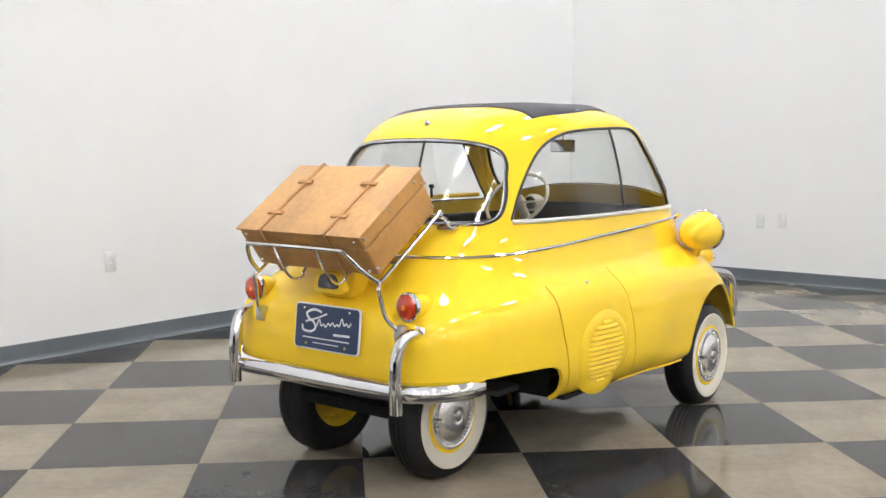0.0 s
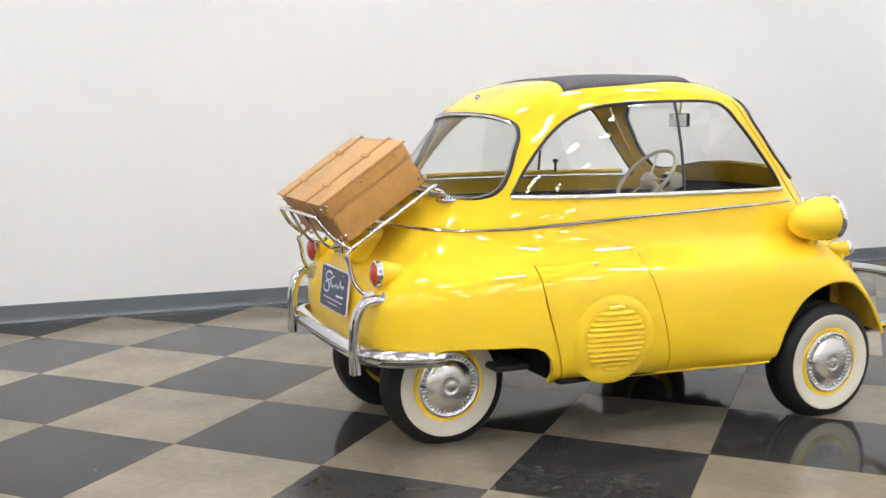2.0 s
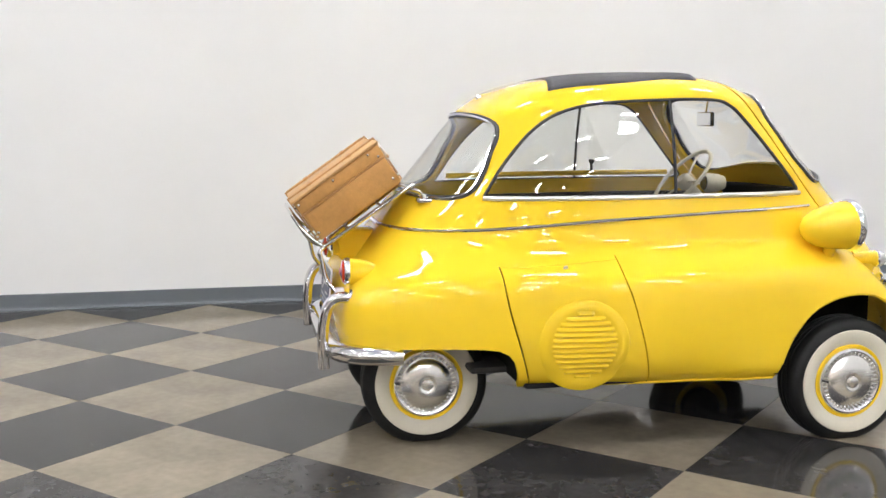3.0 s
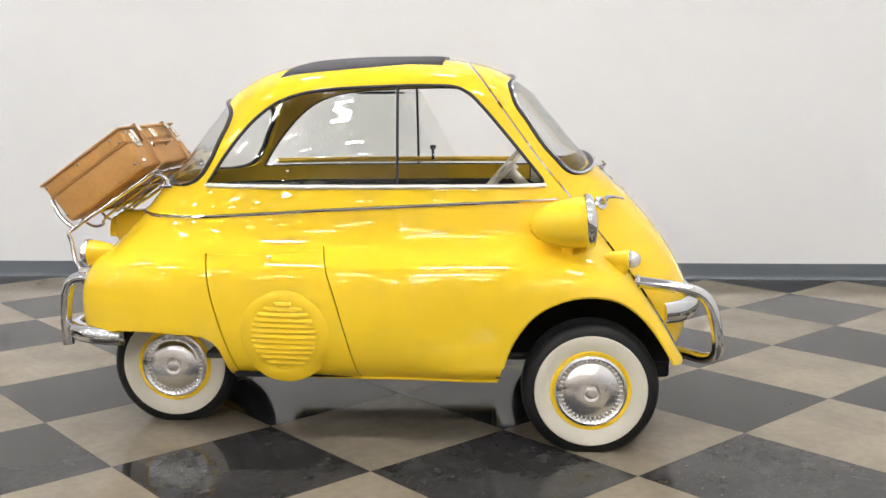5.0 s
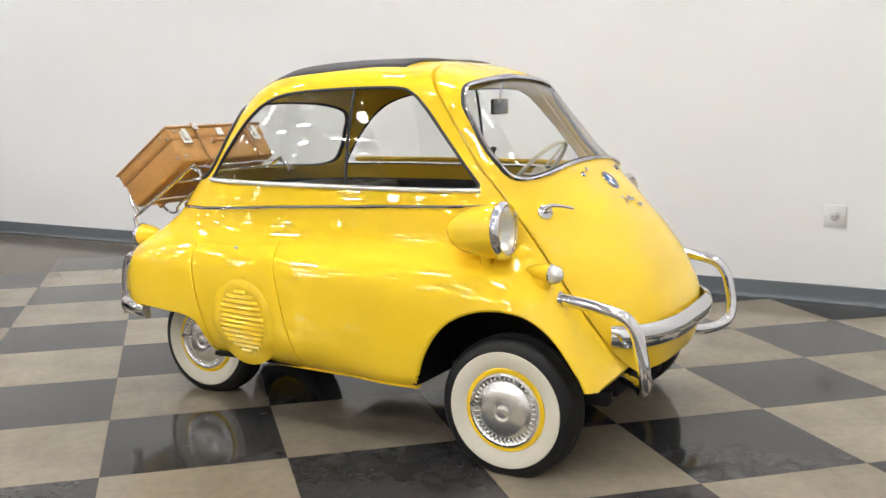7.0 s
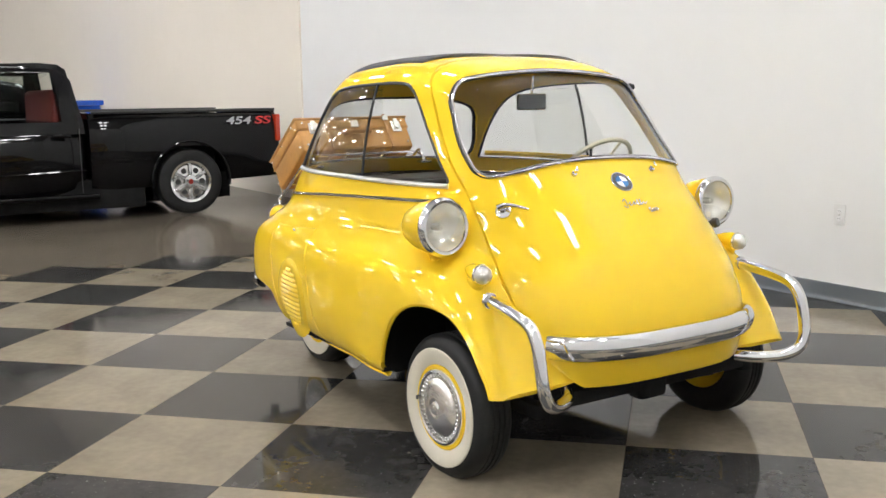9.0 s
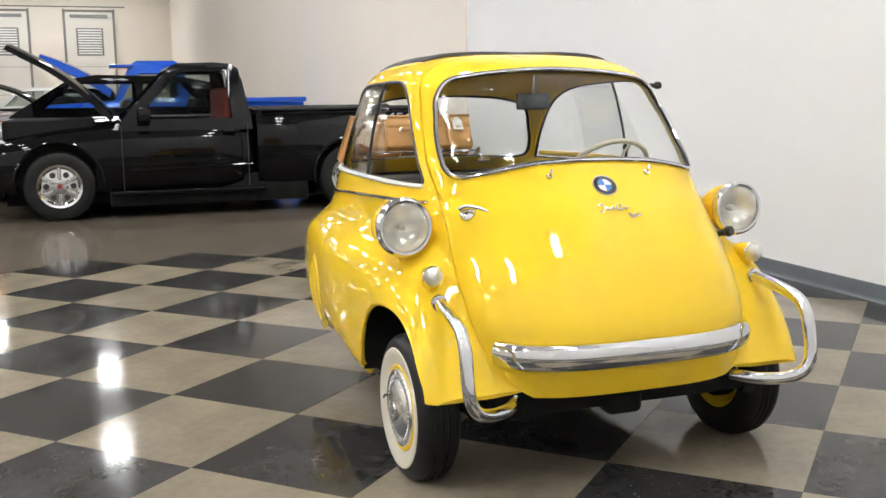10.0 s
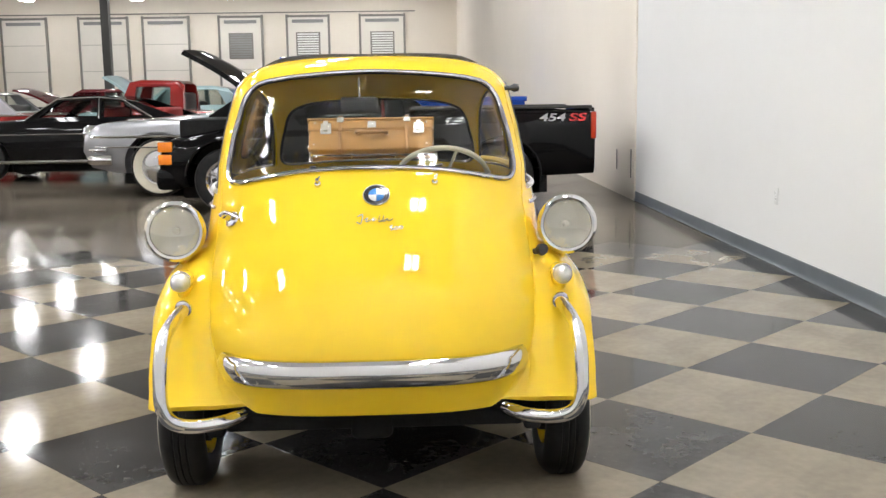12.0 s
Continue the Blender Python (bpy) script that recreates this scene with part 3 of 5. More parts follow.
# wheels
def wheel(y, name="wheel", label="whitewall tyre on a yellow rim with a chrome hubcap"):
    """A wheel whose outer face looks to -y."""
    w = empty(name)
    w["label"] = label
    w.parent = car
    R, H = 0.227, 0.2135
    tyre = [(0.132, 0.05), (0.155, 0.062), (0.18, 0.066), (0.2, 0.063), (0.216, 0.052), (R - 0.002, 0.04), (R, 0.03), (R, 0.022), (R - 0.004, 0.02), (R - 0.004, 0.017), (R, 0.015), (R + 0.001, 0.003),
            (R - 0.004, 0.001), (R - 0.004, -0.002), (R, -0.004), (R, -0.016), (R - 0.004, -0.018), (R - 0.004, -0.021), (R, -0.023), (R, -0.03), (R - 0.002, -0.04), (0.217, -0.052), (0.206, -0.06),
            (0.196, -0.064), (0.18, -0.066), (0.155, -0.062), (0.132, -0.05), (0.132, 0.05)]
    bm = lathe(tyre, 64)
    for v in bm.verts:
        if v.co.z < 0.001 - H:
            v.co.y *= 1 + 3 * (0.001 - H - v.co.z)
            v.co.z = 0.001 - H
    part("tyre", bm, RUBBER, w)
    part("whitewall", lathe([(0.186, -0.0655), (0.184, -0.0685), (0.178, -0.0695), (0.155, -0.0655), (0.134, -0.057), (0.130, -0.05)], 64), WHITEWALL, w, "cream white sidewall band")
    part("rim", lathe([(0.0, 0.02), (0.1, 0.02), (0.115, 0.045), (0.131, 0.055), (0.131, 0.05), (0.12, 0.03), (0.12, -0.03), (0.131, -0.05), (0.1335, -0.0585), (0.131, -0.0605), (0.127, -0.06), (0.12, -0.056), (0.112, -0.045), (0.1, -0.03), (0.0, -0.025)], 56), YELLOW, w, "yellow painted steel rim")
    cap = lathe([(0.121, -0.05), (0.1215, -0.06), (0.118, -0.066), (0.111, -0.068), (0.104, -0.064), (0.094, -0.0635), (0.089, -0.0645), (0.084, -0.069), (0.072, -0.0745), (0.055, -0.079), (0.036, -0.0815), (0.026, -0.0815), (0.023, -0.0795), (0.0205, -0.0795), (0.0185, -0.084), (0.014, -0.0855), (0.0, -0.086)], 72)
    part("hubcap", cap, HUBCAP, w, "domed satin-polished hubcap with a ribbed ring")
    n = 40
    for k in range(n):
        a = k * math.tau / n
        bm = box(-0.0028, -0.003, -0.006, 0.0028, 0.0025, 0.006, 0.001, 1)
        ob = part("hubcap_rib", bm, HUBCAP, w)
        ob.matrix_basis = Matrix.Rotation(a, 4, "Y") @ Matrix.Translation((0, -0.0645, 0.099))
    part("valve", tube([(-0.112, -0.055, 0.012), (-0.112, -0.075, 0.01), (-0.098, -0.082, 0.008)], 0.004, 6), RUBBER, w)
    return w


HUBCAP = mat("satin_chrome", (0.9, 0.895, 0.88), 0.22, metal=1.0, rvary=0.06, scale=18)
fr = wheel(0)
fr.matrix_basis = pose(0.737, -0.568, 0.2135)
for x, y, turn in ((0.737, 0.568, 180), (-0.74, -0.268, 0), (-0.74, 0.268, 180)):
    w = copy_thing(fr, pose(x, y, 0.2135, 0, 0, turn))
    w.parent = car


# lamps on the body
def headlight(sign):
    h = empty("headlight")
    h["label"] = "teardrop yellow headlight pod with a chrome rim"
    h.parent = car
    prof = [(0.0, -0.2), (0.02, -0.196), (0.045, -0.178), (0.066, -0.145), (0.081, -0.098), (0.089, -0.045), (0.09, -0.01), (0.089, 0.0)]
    part("housing", lathe(prof, 40, "x"), YELLOW, h)
    part("rim", lathe([(0.091, -0.014), (0.096, -0.01), (0.0985, 0.0), (0.096, 0.01), (0.088, 0.017), (0.08, 0.016), (0.077, 0.01)], 44, "x"), CHROME, h, "chrome headlight rim")
    part("reflector", lathe([(0.083, 0.006), (0.07, -0.025), (0.04, -0.05), (0.012, -0.058), (0.0, -0.058)], 36, "x"), REFLECTOR, h)
    part("bulb", lathe([(0.012, -0.055), (0.014, -0.03), (0.01, -0.015), (0.0, -0.012)], 14, "x"), CLEAR_LENS, h)
    part("lens", lathe([(0.082, 0.01), (0.07, 0.02), (0.045, 0.029), (0.02, 0.033), (0.0, 0.034)], 36, "x"), LENS_GLASS, h, "clear ribbed glass headlight lens")
    part("bracket", tube([(-0.07, 0, -0.06), (-0.075, -sign * 0.03, -0.125)], 0.022, 10), YELLOW, h)
    h.matrix_basis = pose(0.722, sign * 0.598, 0.77, 0, -3, sign * -3) @ Matrix.Scale(0.94, 4)
    return h


REFLECTOR = mat("silver_reflector", (0.98, 0.97, 0.93), 0.22, metal=0.55, bump=0.5, bump_scale=40)
LENS_GLASS = glass("ribbed_glass", (0.99, 0.99, 0.97), 0.03, 0.13)
headlight(-1)
headlight(1)


def indicator(sign):
    h = empty("indicator")
    h.parent = car
    part("housing", lathe([(0.0, -0.1), (0.012, -0.095), (0.026, -0.06), (0.033, -0.02), (0.034, 0.0)], 24, "x"), YELLOW, h)
    part("rim", lathe([(0.034, -0.003), (0.037, 0.001), (0.034, 0.005)], 24, "x"), CHROME, h)
    part("lens", lathe([(0.033, 0.003), (0.034, 0.012), (0.028, 0.03), (0.016, 0.041), (0.0, 0.045)], 24, "x"), CLEAR_LENS, h, "frosted white indicator lens")
    part("base", lathe([(0.03, -0.06), (0.04, 0.0), (0.0, 0.0)], 20, "z", squash=0.7), YELLOW, h, m=pose(-0.04, 0, -0.02))
    h.matrix_basis = pose(0.862, sign * 0.558, 0.64, 0, 4, sign * 6) @ Matrix.Scale(0.88, 4)
    return h


indicator(-1)
indicator(1)


def tail_light(sign):
    h = empty("tail_light")
    h.parent = car
    part("housing", lathe([(0.0, 0.11), (0.017, 0.105), (0.034, 0.075), (0.043, 0.04), (0.046, 0.0)], 28, "x"), YELLOW, h)
    part("rim", lathe([(0.047, 0.008), (0.0495, 0.0), (0.047, -0.01), (0.041, -0.012)], 30, "x"), CHROME, h)
    lens = [(0.043, -0.008), (0.041, -0.014), (0.036, -0.018)]
    lens += [(0.034 - 0.004 * k, -0.0195 - 0.0012 * k + (0.0012 if k % 2 else 0)) for k in range(8)] + [(0.0, -0.027)]
    part("lens", lathe(lens, 28, "x"), RED_LENS, h, "round ribbed red tail lamp lens")
    part("lamp_centre", lathe([(0.0, -0.0285), (0.008, -0.0275), (0.011, -0.024)], 18, "x"), AMBER, h, "orange centre of the lens")
    h.matrix_basis = pose(-1.018, sign * 0.362, 0.632, 0, 0, sign * 4)
    return h


tail_light(-1)
tail_light(1)


# ---- bumpers, guards and trim of the car ----
def bar_strip(points, height, thick, name, parent, material, label="", up=(0, 0, 1)):
    """A rounded bumper blade along a line."""
    bm = bmesh.new()
    pts = [Vector(p) for p in points]
    prof = [(-0.5, -0.6), (-0.49, -0.1), (-0.43, 0.35), (-0.32, 0.68), (-0.17, 0.92), (0.0, 1.0), (0.17, 0.92), (0.32, 0.68), (0.43, 0.35), (0.49, -0.1), (0.5, -0.6)]
    rings = []
    for i, p in enumerate(pts):
        t = (pts[min(i + 1, len(pts) - 1)] - pts[max(i - 1, 0)]).normalized()
        out = t.cross(Vector(up)).normalized()
        rings.append([bm.verts.new(p + Vector(up) * height * a + out * thick * b) for a, b in prof])
    for A, B in zip(rings, rings[1:]):
        for k in range(len(prof) - 1):
            bm.faces.new((A[k], A[k + 1], B[k + 1], B[k]))
        bm.faces.new((A[-1], A[0], B[0], B[-1]))
    bm.faces.new(rings[0])
    bm.faces.new(rings[-1])
    bmesh.ops.recalc_face_normals(bm, faces=bm.faces)
    return part(name, bm, material, parent, label)


front_bar = [(front_x(y, 0.43) + 0.024 - 0.03 * max(abs(y) - 0.38, 0) ** 2 / 0.0016, y, 0.428) for y in np.linspace(-0.42, 0.42, 42)]
bumper = bar_strip(front_bar[::-1], 0.078, -0.02, "front_bumper", front_door, CHROME, "wide chrome bumper bar across the door")
for y in (-0.08, 0.125):
    part("bolt_hole", lathe([(0.0, 0.0), (0.009, 0.0), (0.008, 0.002), (0.0, 0.003)], 12, "x"), SEAL, bumper, m=pose(front_x(y, 0.42) + 0.0385, y, 0.418))
for y in (-0.31, -0.26, 0.27, 0.32):
    part("bolt", lathe([(0.0, 0.003), (0.005, 0.002), (0.006, 0.0), (0.0, 0.0)], 10, "x"), CHROME, bumper, m=pose(front_x(y, 0.42) + 0.039, y, 0.41))
for sign in (-1, 1):
    g = smooth_line([(0.885, sign * 0.548, 0.565), (0.93, sign * 0.552, 0.56), (1.02, sign * 0.558, 0.547), (1.095, sign * 0.562, 0.527), (1.132, sign * 0.565, 0.485), (1.15, sign * 0.566, 0.42),
                     (1.16, sign * 0.562, 0.355), (1.156, sign * 0.54, 0.312), (1.13, sign * 0.49, 0.29), (1.09, sign * 0.42, 0.286), (1.03, sign * 0.37, 0.288)], 6)
    part("front_guard", tube(g, 0.0195, 14), CHROME, car, "bent chrome tube bumper guard")
    part("guard_collar", lathe([(0.0, 0.006), (0.024, 0.004), (0.026, -0.004), (0.0, -0.004)], 16, "x"), CHROME, car, m=pose(0.893, sign * 0.55, 0.565))

rear_bar = smooth_line([(-0.855, -0.525, 0.366), (-0.91, -0.52, 0.366), (-0.985, -0.49, 0.365), (-1.042, -0.445, 0.364), (-1.072, -0.38, 0.363), (-1.082, -0.25, 0.362), (-1.086, 0, 0.362), (-1.082, 0.25, 0.362), (-1.072, 0.38, 0.363), (-1.042, 0.445, 0.364), (-0.985, 0.49, 0.365), (-0.91, 0.52, 0.366), (-0.855, 0.525, 0.366)], 6)
bar_strip(rear_bar[::-1], 0.066, 0.026, "rear_bumper", car, CHROME, "chrome rear bumper bar wrapping the corners")
for sign, o in ((-1, 0.006), (1, -0.006)):
    g = smooth_line([(-1.0, sign * 0.398 + o, 0.545), (-1.05, sign * 0.396 + o, 0.548), (-1.082, sign * 0.39 + o, 0.527), (-1.101, sign * 0.386 + o, 0.475), (-1.108, sign * 0.386 + o, 0.40), (-1.106, sign * 0.386 + o, 0.303)], 6)
    part("rear_guard", tube(g, 0.023, 14, flat=0.85), CHROME, car, "curved chrome rear over-rider")
    part("guard_collar", lathe([(0.0, -0.006), (0.028, -0.004), (0.031, 0.004), (0.0, 0.004)], 16, "x"), CHROME, car, m=pose(-1.012, sign * 0.398 + o, 0.546))

# number plate: navy with drawn marks only
def rounded_rect(a, b, r):
    """Half width, half height and corner radius, as an outline."""
    return [(sx * (a - r) + r * math.cos(t), sy * (b - r) + r * math.sin(t)) for sx, sy, t0 in ((1, 1, 0), (-1, 1, 1), (-1, -1, 2), (1, -1, 3)) for t in np.linspace(t0 * math.pi / 2, (t0 + 1) * math.pi / 2, 6)]


plate = part("rear_plate", prism(rounded_rect(0.15, 0.078, 0.016), "x", -0.003, 0.003), WHITE, car, "navy show plate with white marks and a white edge")
part("plate_face", prism(rounded_rect(0.1455, 0.0735, 0.013), "x", -0.005, -0.003), PLATE_BLUE, plate, smooth=False)


def stroke(points, r, material, parent, name="mark", flat=0.3, x=-0.006):
    return part(name, tube([(x, -a, b) for a, b in points], r, 6, flat=flat, up=(1, 0, 0)), material, parent)


# a swoosh, a wavy line and plain bars stand for the writing
swash = [(-0.025, 0.052), (-0.06, 0.058), (-0.093, 0.045), (-0.085, 0.028), (-0.058, 0.014), (-0.052, -0.006), (-0.075, -0.018), (-0.108, -0.014), (-0.112, 0.004)]
stroke([(p.x, p.y) for p in smooth_line([(a, b, 0) for a, b in swash], 5)], 0.0042, WHITE, plate)
stroke([(-0.098, 0.014), (-0.04, 0.032), (0.0, 0.048)], 0.0028, WHITE, plate)
wave = [(-0.045 + 0.0105 * k, 0.006 + 0.0011 * k + (0.012 if k % 2 else -0.009) * (1.7 if k in (1, 11) else 0.45 + 0.3 * math.sin(k * 1.9)), 0) for k in range(16)]
stroke([(p.x, p.y) for p in smooth_line(wave, 4)], 0.0026, WHITE, plate)
for a0, a1, b0, b1, r in ((0.035, 0.108, -0.019, -0.017, 0.0042), (-0.108, 0.108, -0.038, -0.038, 0.0022), (-0.06, 0.06, -0.054, -0.054, 0.0016)):
    stroke([(a0, b0), (a1, b1)], r, WHITE, plate, "bar")
for a, b in ((-0.105, 0.06), (0.105, 0.06), (-0.09, -0.058), (0.09, -0.058)):
    part("plate_bolt", lathe([(0, -0.004), (0.005, -0.002), (0.005, 0.0), (0, 0)], 10, "x"), mat("brass", (0.5, 0.36, 0.1), 0.35, metal=1.0) if b < 0 else CHROME, plate, m=pose(-0.006, a, b))
plate.matrix_basis = pose(-1.064, -0.043, 0.535, 0, 6, 0)

# plate lamp in its yellow housing
lamp_house = part("lamp_housing", box(-0.04, -0.078, -0.058, 0.16, 0.078, 0.062, 0.036, 5), YELLOW, car, m=pose(-0.985, -0.03, 0.685))
ARCHED = flat_line([(-0.05, -0.024), (-0.052, 0.002), (-0.036, 0.028), (0.0, 0.034), (0.036, 0.028), (0.052, 0.002), (0.05, -0.024), (0.0, -0.026)], 4)
part("lamp_hood", prism([(a * 1.22, b * 1.2) for a, b in ARCHED], "x", -0.02, 0.03), YELLOW, lamp_house, m=pose(-0.036, 0, -0.002))
part("lamp_window", prism([(a * 0.84, b * 0.84) for a, b in ARCHED], "x", -0.026, 0.004), BLACK_ENAMEL, lamp_house, "black lamp window", m=pose(-0.036, 0, 0.004))

# louvred engine cover on the side
gx, gz = -0.268, 0.402
def dome_y(x, z, out):
    return -(side_y(x, max(z, 0.30)) + out)


bm = bmesh.new()
rings = []
for r, out in ((0.162, -0.005), (0.154, -0.001), (0.146, 0.0025), (0.137, 0.0055), (0.128, 0.0072), (0.119, 0.0075), (0.111, 0.006), (0.0, 0.006)):
    n = 48 if r else 1
    rings.append([bm.verts.new((gx + r * math.cos(k * math.tau / n), dome_y(gx + r * math.cos(k * math.tau / n), gz + r * math.sin(k * math.tau / n), out), gz + r * math.sin(k * math.tau / n))) for k in range(n)])
for A, B in zip(rings, rings[1:]):
    for k in range(48):
        q = list(dict.fromkeys([A[k % len(A)], A[(k + 1) % len(A)], B[(k + 1) % len(B)], B[k % len(B)]]))
        if len(q) > 2:
            bm.faces.new(q)
bmesh.ops.recalc_face_normals(bm, faces=bm.faces)
cover = part("engine_grille", bm, YELLOW, car, "round raised yellow panel with horizontal louvres")
for k in range(13):
    z = gz - 0.108 + 0.018 * k
    half = math.sqrt(max(0.112**2 - (z - gz) ** 2, 0.0)) * 0.98
    if half < 0.02:
        continue
    bm = bmesh.new()
    prof = [(0.008, 0.006), (0.003, 0.011), (-0.004, 0.014), (-0.007, 0.012), (-0.0075, 0.004)]
    rr = []
    for i in range(13):
        x = gx - half + 2 * half * i / 12
        e = min(1.0, min(i, 12 - i) / 1.0 * 1.0 + 0.35)
        rr.append([bm.verts.new((x, dome_y(x, z, 0.0062 + (b - 0.006) * e * 0.85), z + a)) for a, b in prof])
    for A, B in zip(rr, rr[1:]):
        for q in range(len(prof) - 1):
            bm.faces.new((A[q], A[q + 1], B[q + 1], B[q]))
    bmesh.ops.recalc_face_normals(bm, faces=bm.faces)
    part("louvre", bm, YELLOW, cover)
    # a line of the darker yellow paints the shade below each louvre
    part("louvre_slot_shade", tube([(gx - half * 0.94 + 2 * half * 0.94 * i / 8, dome_y(gx - half + 2 * half * i / 8, z, 0.006), z - 0.0092) for i in range(9)], 0.0016, 6), INNER, cover)
part("fuel_lock", lathe([(0.0, -0.005), (0.007, -0.004), (0.009, 0.0), (0.0, 0.002)], 14, "y"), SILL, car, m=pose(-0.32, -side_y(-0.32, 0.655), 0.655, 25, 0, 0))


# ---- door fittings ----
def stand(y, z):
    """A pose on the door at y, z: local x points out of the surface."""
    p = Vector((front_x(y, z), y, z))
    a = Vector((front_x(y + 0.01, z), y + 0.01, z)) - p
    b = Vector((front_x(y, z + 0.01), y, z + 0.01)) - p
    nrm = a.cross(b).normalized()
    side = a.normalized()
    up = nrm.cross(side)
    return Matrix.Translation(p) @ Matrix((nrm, side, up)).transposed().to_4x4()


badge = part("roundel", lathe([(0.0, 0.004), (0.034, 0.004), (0.038, 0.003), (0.039, 0.0)], 36, "x"), BLACK_ENAMEL, front_door, "round enamel badge with blue and white quarters", m=stand(0.015, 0.88))
part("badge_edge", lathe([(0.037, 0.004), (0.0395, 0.005), (0.041, 0.002), (0.041, 0.0)], 36, "x"), CHROME, badge)
for k in range(4):
    pts = [(0, 0)] + [(0.0235 * math.cos(a), 0.0235 * math.sin(a)) for a in np.linspace(k * math.pi / 2 + 0.02, (k + 1) * math.pi / 2 - 0.02, 8)]
    part("quarter", prism(pts, "x", 0.003, 0.0055), BLUE_ENAMEL if k % 2 else WHITE, badge)
script = [[(-0.06, 0.012), (-0.045, 0.02), (-0.05, -0.012), (-0.062, -0.006)], [(-0.04, 0.0), (-0.03, 0.008), (-0.035, -0.006), (-0.022, 0.0), (-0.012, 0.008), (-0.016, -0.004), (-0.004, 0.004)], [(0.004, 0.016), (0.002, -0.006), (0.012, 0.0), (0.016, 0.016), (0.014, -0.006), (0.026, 0.004), (0.03, -0.004), (0.042, 0.004)],
          [(0.03, -0.026), (0.04, -0.02), (0.034, -0.03), (0.044, -0.034), (0.034, -0.038)], [(0.05, -0.024), (0.056, -0.03), (0.05, -0.036), (0.046, -0.03), (0.05, -0.024)], [(0.064, -0.022), (0.07, -0.028), (0.064, -0.034), (0.06, -0.028), (0.064, -0.022)]]
sc = empty("script_badge", stand(0.02, 0.815))
sc.parent = front_door
for line in script:
    part("script_stroke", tube([(0.003, p.x, p.y) for p in smooth_line([(a, b, 0) for a, b in line], 5)], 0.0019, 6), CHROME, sc)
for y in (-0.157, 0.187):
    wiper = empty("wiper_pivot", stand(y, 0.912))
    wiper.parent = front_door
    part("spindle", lathe([(0.011, 0.0), (0.009, 0.008), (0.005, 0.01), (0.005, 0.024), (0.0, 0.026)], 14, "x"), CHROME, wiper)
    part("arm_stub", tube([(0.018, 0, 0), (0.021, 0.004, 0.007), (0.022, 0.007, 0.013)], 0.0035, 8), CHROME, wiper)
handle = empty("door_handle", stand(-0.415, 0.81))
handle.parent = front_door
part("escutcheon", lathe([(0.026, 0.0), (0.024, 0.006), (0.014, 0.011), (0.0, 0.012)], 20, "x"), CHROME, handle)
part("neck", tube([(0.008, 0, 0), (0.03, 0, 0)], 0.0105, 12), CHROME, handle)
part("lever", tube(smooth_line([(0.03, -0.012, -0.002), (0.034, 0.01, 0.006), (0.032, 0.045, 0.004), (0.03, 0.085, -0.004)], 5), 0.009, 10, flat=0.8, radii=list(np.linspace(0.0125, 0.0045, 16))), CHROME, handle)

part("wing_knob", lathe([(0.0, 0.035), (0.016, 0.032), (0.019, 0.018), (0.012, 0.006), (0.009, -0.03)], 16, "x"), SEAL, car, "small black rubber knob beside the door", m=pose(0.79, 0.50, 0.70, 0, -15, 20))

# ---- inside the car ----
trim = shell("inner_trim", VINYL, 0.022, 0.01, lo=0.6, hi=0.83)
trim.parent = car
cut(trim, prism(shifted(DOOR_LINE, -0.02) + [(2, 0.18), (2, 1.36)], "y", -1, 1), least=0.5)
card = shell("door_card", VINYL, 0.034, 0.008, lo=0.45, hi=0.87)
card.parent = front_door
cut(card, prism([p for p in shifted(DOOR_LINE, 0.03) if p[1] > 0.40] + [(2, 0.40), (2, 1.36)], "y", -1, 1), "INTERSECT")
part("cabin_floor", box(-0.6, -0.42, 0.26, 0.95, 0.42, 0.285, 0.01), VINYL, car)
part("rear_shelf", box(-0.66, -0.36, 0.70, -0.38, 0.36, 0.82, 0.02), VINYL, car)
bench = empty("bench_seat")
bench.parent = car
part("seat_cushion", box(-0.30, -0.5, 0.44, 0.18, 0.5, 0.58, 0.04, 4), VINYL, bench, "dark vinyl seat cushion")
part("seat_back", box(-0.40, -0.5, 0.5, -0.29, 0.5, 0.815, 0.035, 4), VINYL, bench, "dark vinyl seat back", m=pose(0, 0, 0))
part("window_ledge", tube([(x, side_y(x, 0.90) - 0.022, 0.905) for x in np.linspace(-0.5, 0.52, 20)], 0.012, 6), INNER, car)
steer = empty("steering_wheel", Matrix.Translation((0.475, 0.225, 0.888)) @ Matrix.Rotation(radians(-48), 4, "Y"))
steer.parent = car
part("wheel_rim", tube([(0.155 * math.cos(a), 0.155 * math.sin(a), 0.0) for a in np.linspace(0, math.tau, 48, endpoint=False)], 0.0085, 8, closed=True), IVORY, steer, "thin ivory steering wheel rim")
for a in (0.3, math.pi - 0.3, -math.pi / 2):
    part("spoke", tube([(0.02 * math.cos(a), 0.02 * math.sin(a), -0.015), (0.153 * math.cos(a), 0.153 * math.sin(a), 0)], 0.005, 6), IVORY, steer)
part("hub", lathe([(0.0, 0.012), (0.025, 0.008), (0.034, -0.004), (0.034, -0.035), (0.0, -0.035)], 20, "z"), IVORY, steer)
part("column", tube([(0, 0, -0.03), (-0.02, 0, -0.42)], 0.02, 10), IVORY, steer)
dash = part("dash_pod", lathe([(0.0, 0.03), (0.035, 0.027), (0.042, 0.012), (0.038, -0.03), (0.028, -0.06), (0.0, -0.065)], 24, "x"), IVORY, car, "ivory instrument pod", m=pose(0.60, 0.215, 0.87, 0, 0, 180))
part("dial", lathe([(0.0, 0.003), (0.03, 0.003), (0.031, 0.0)], 24, "x"), BLACK_ENAMEL, dash, m=pose(0.029, 0, 0))
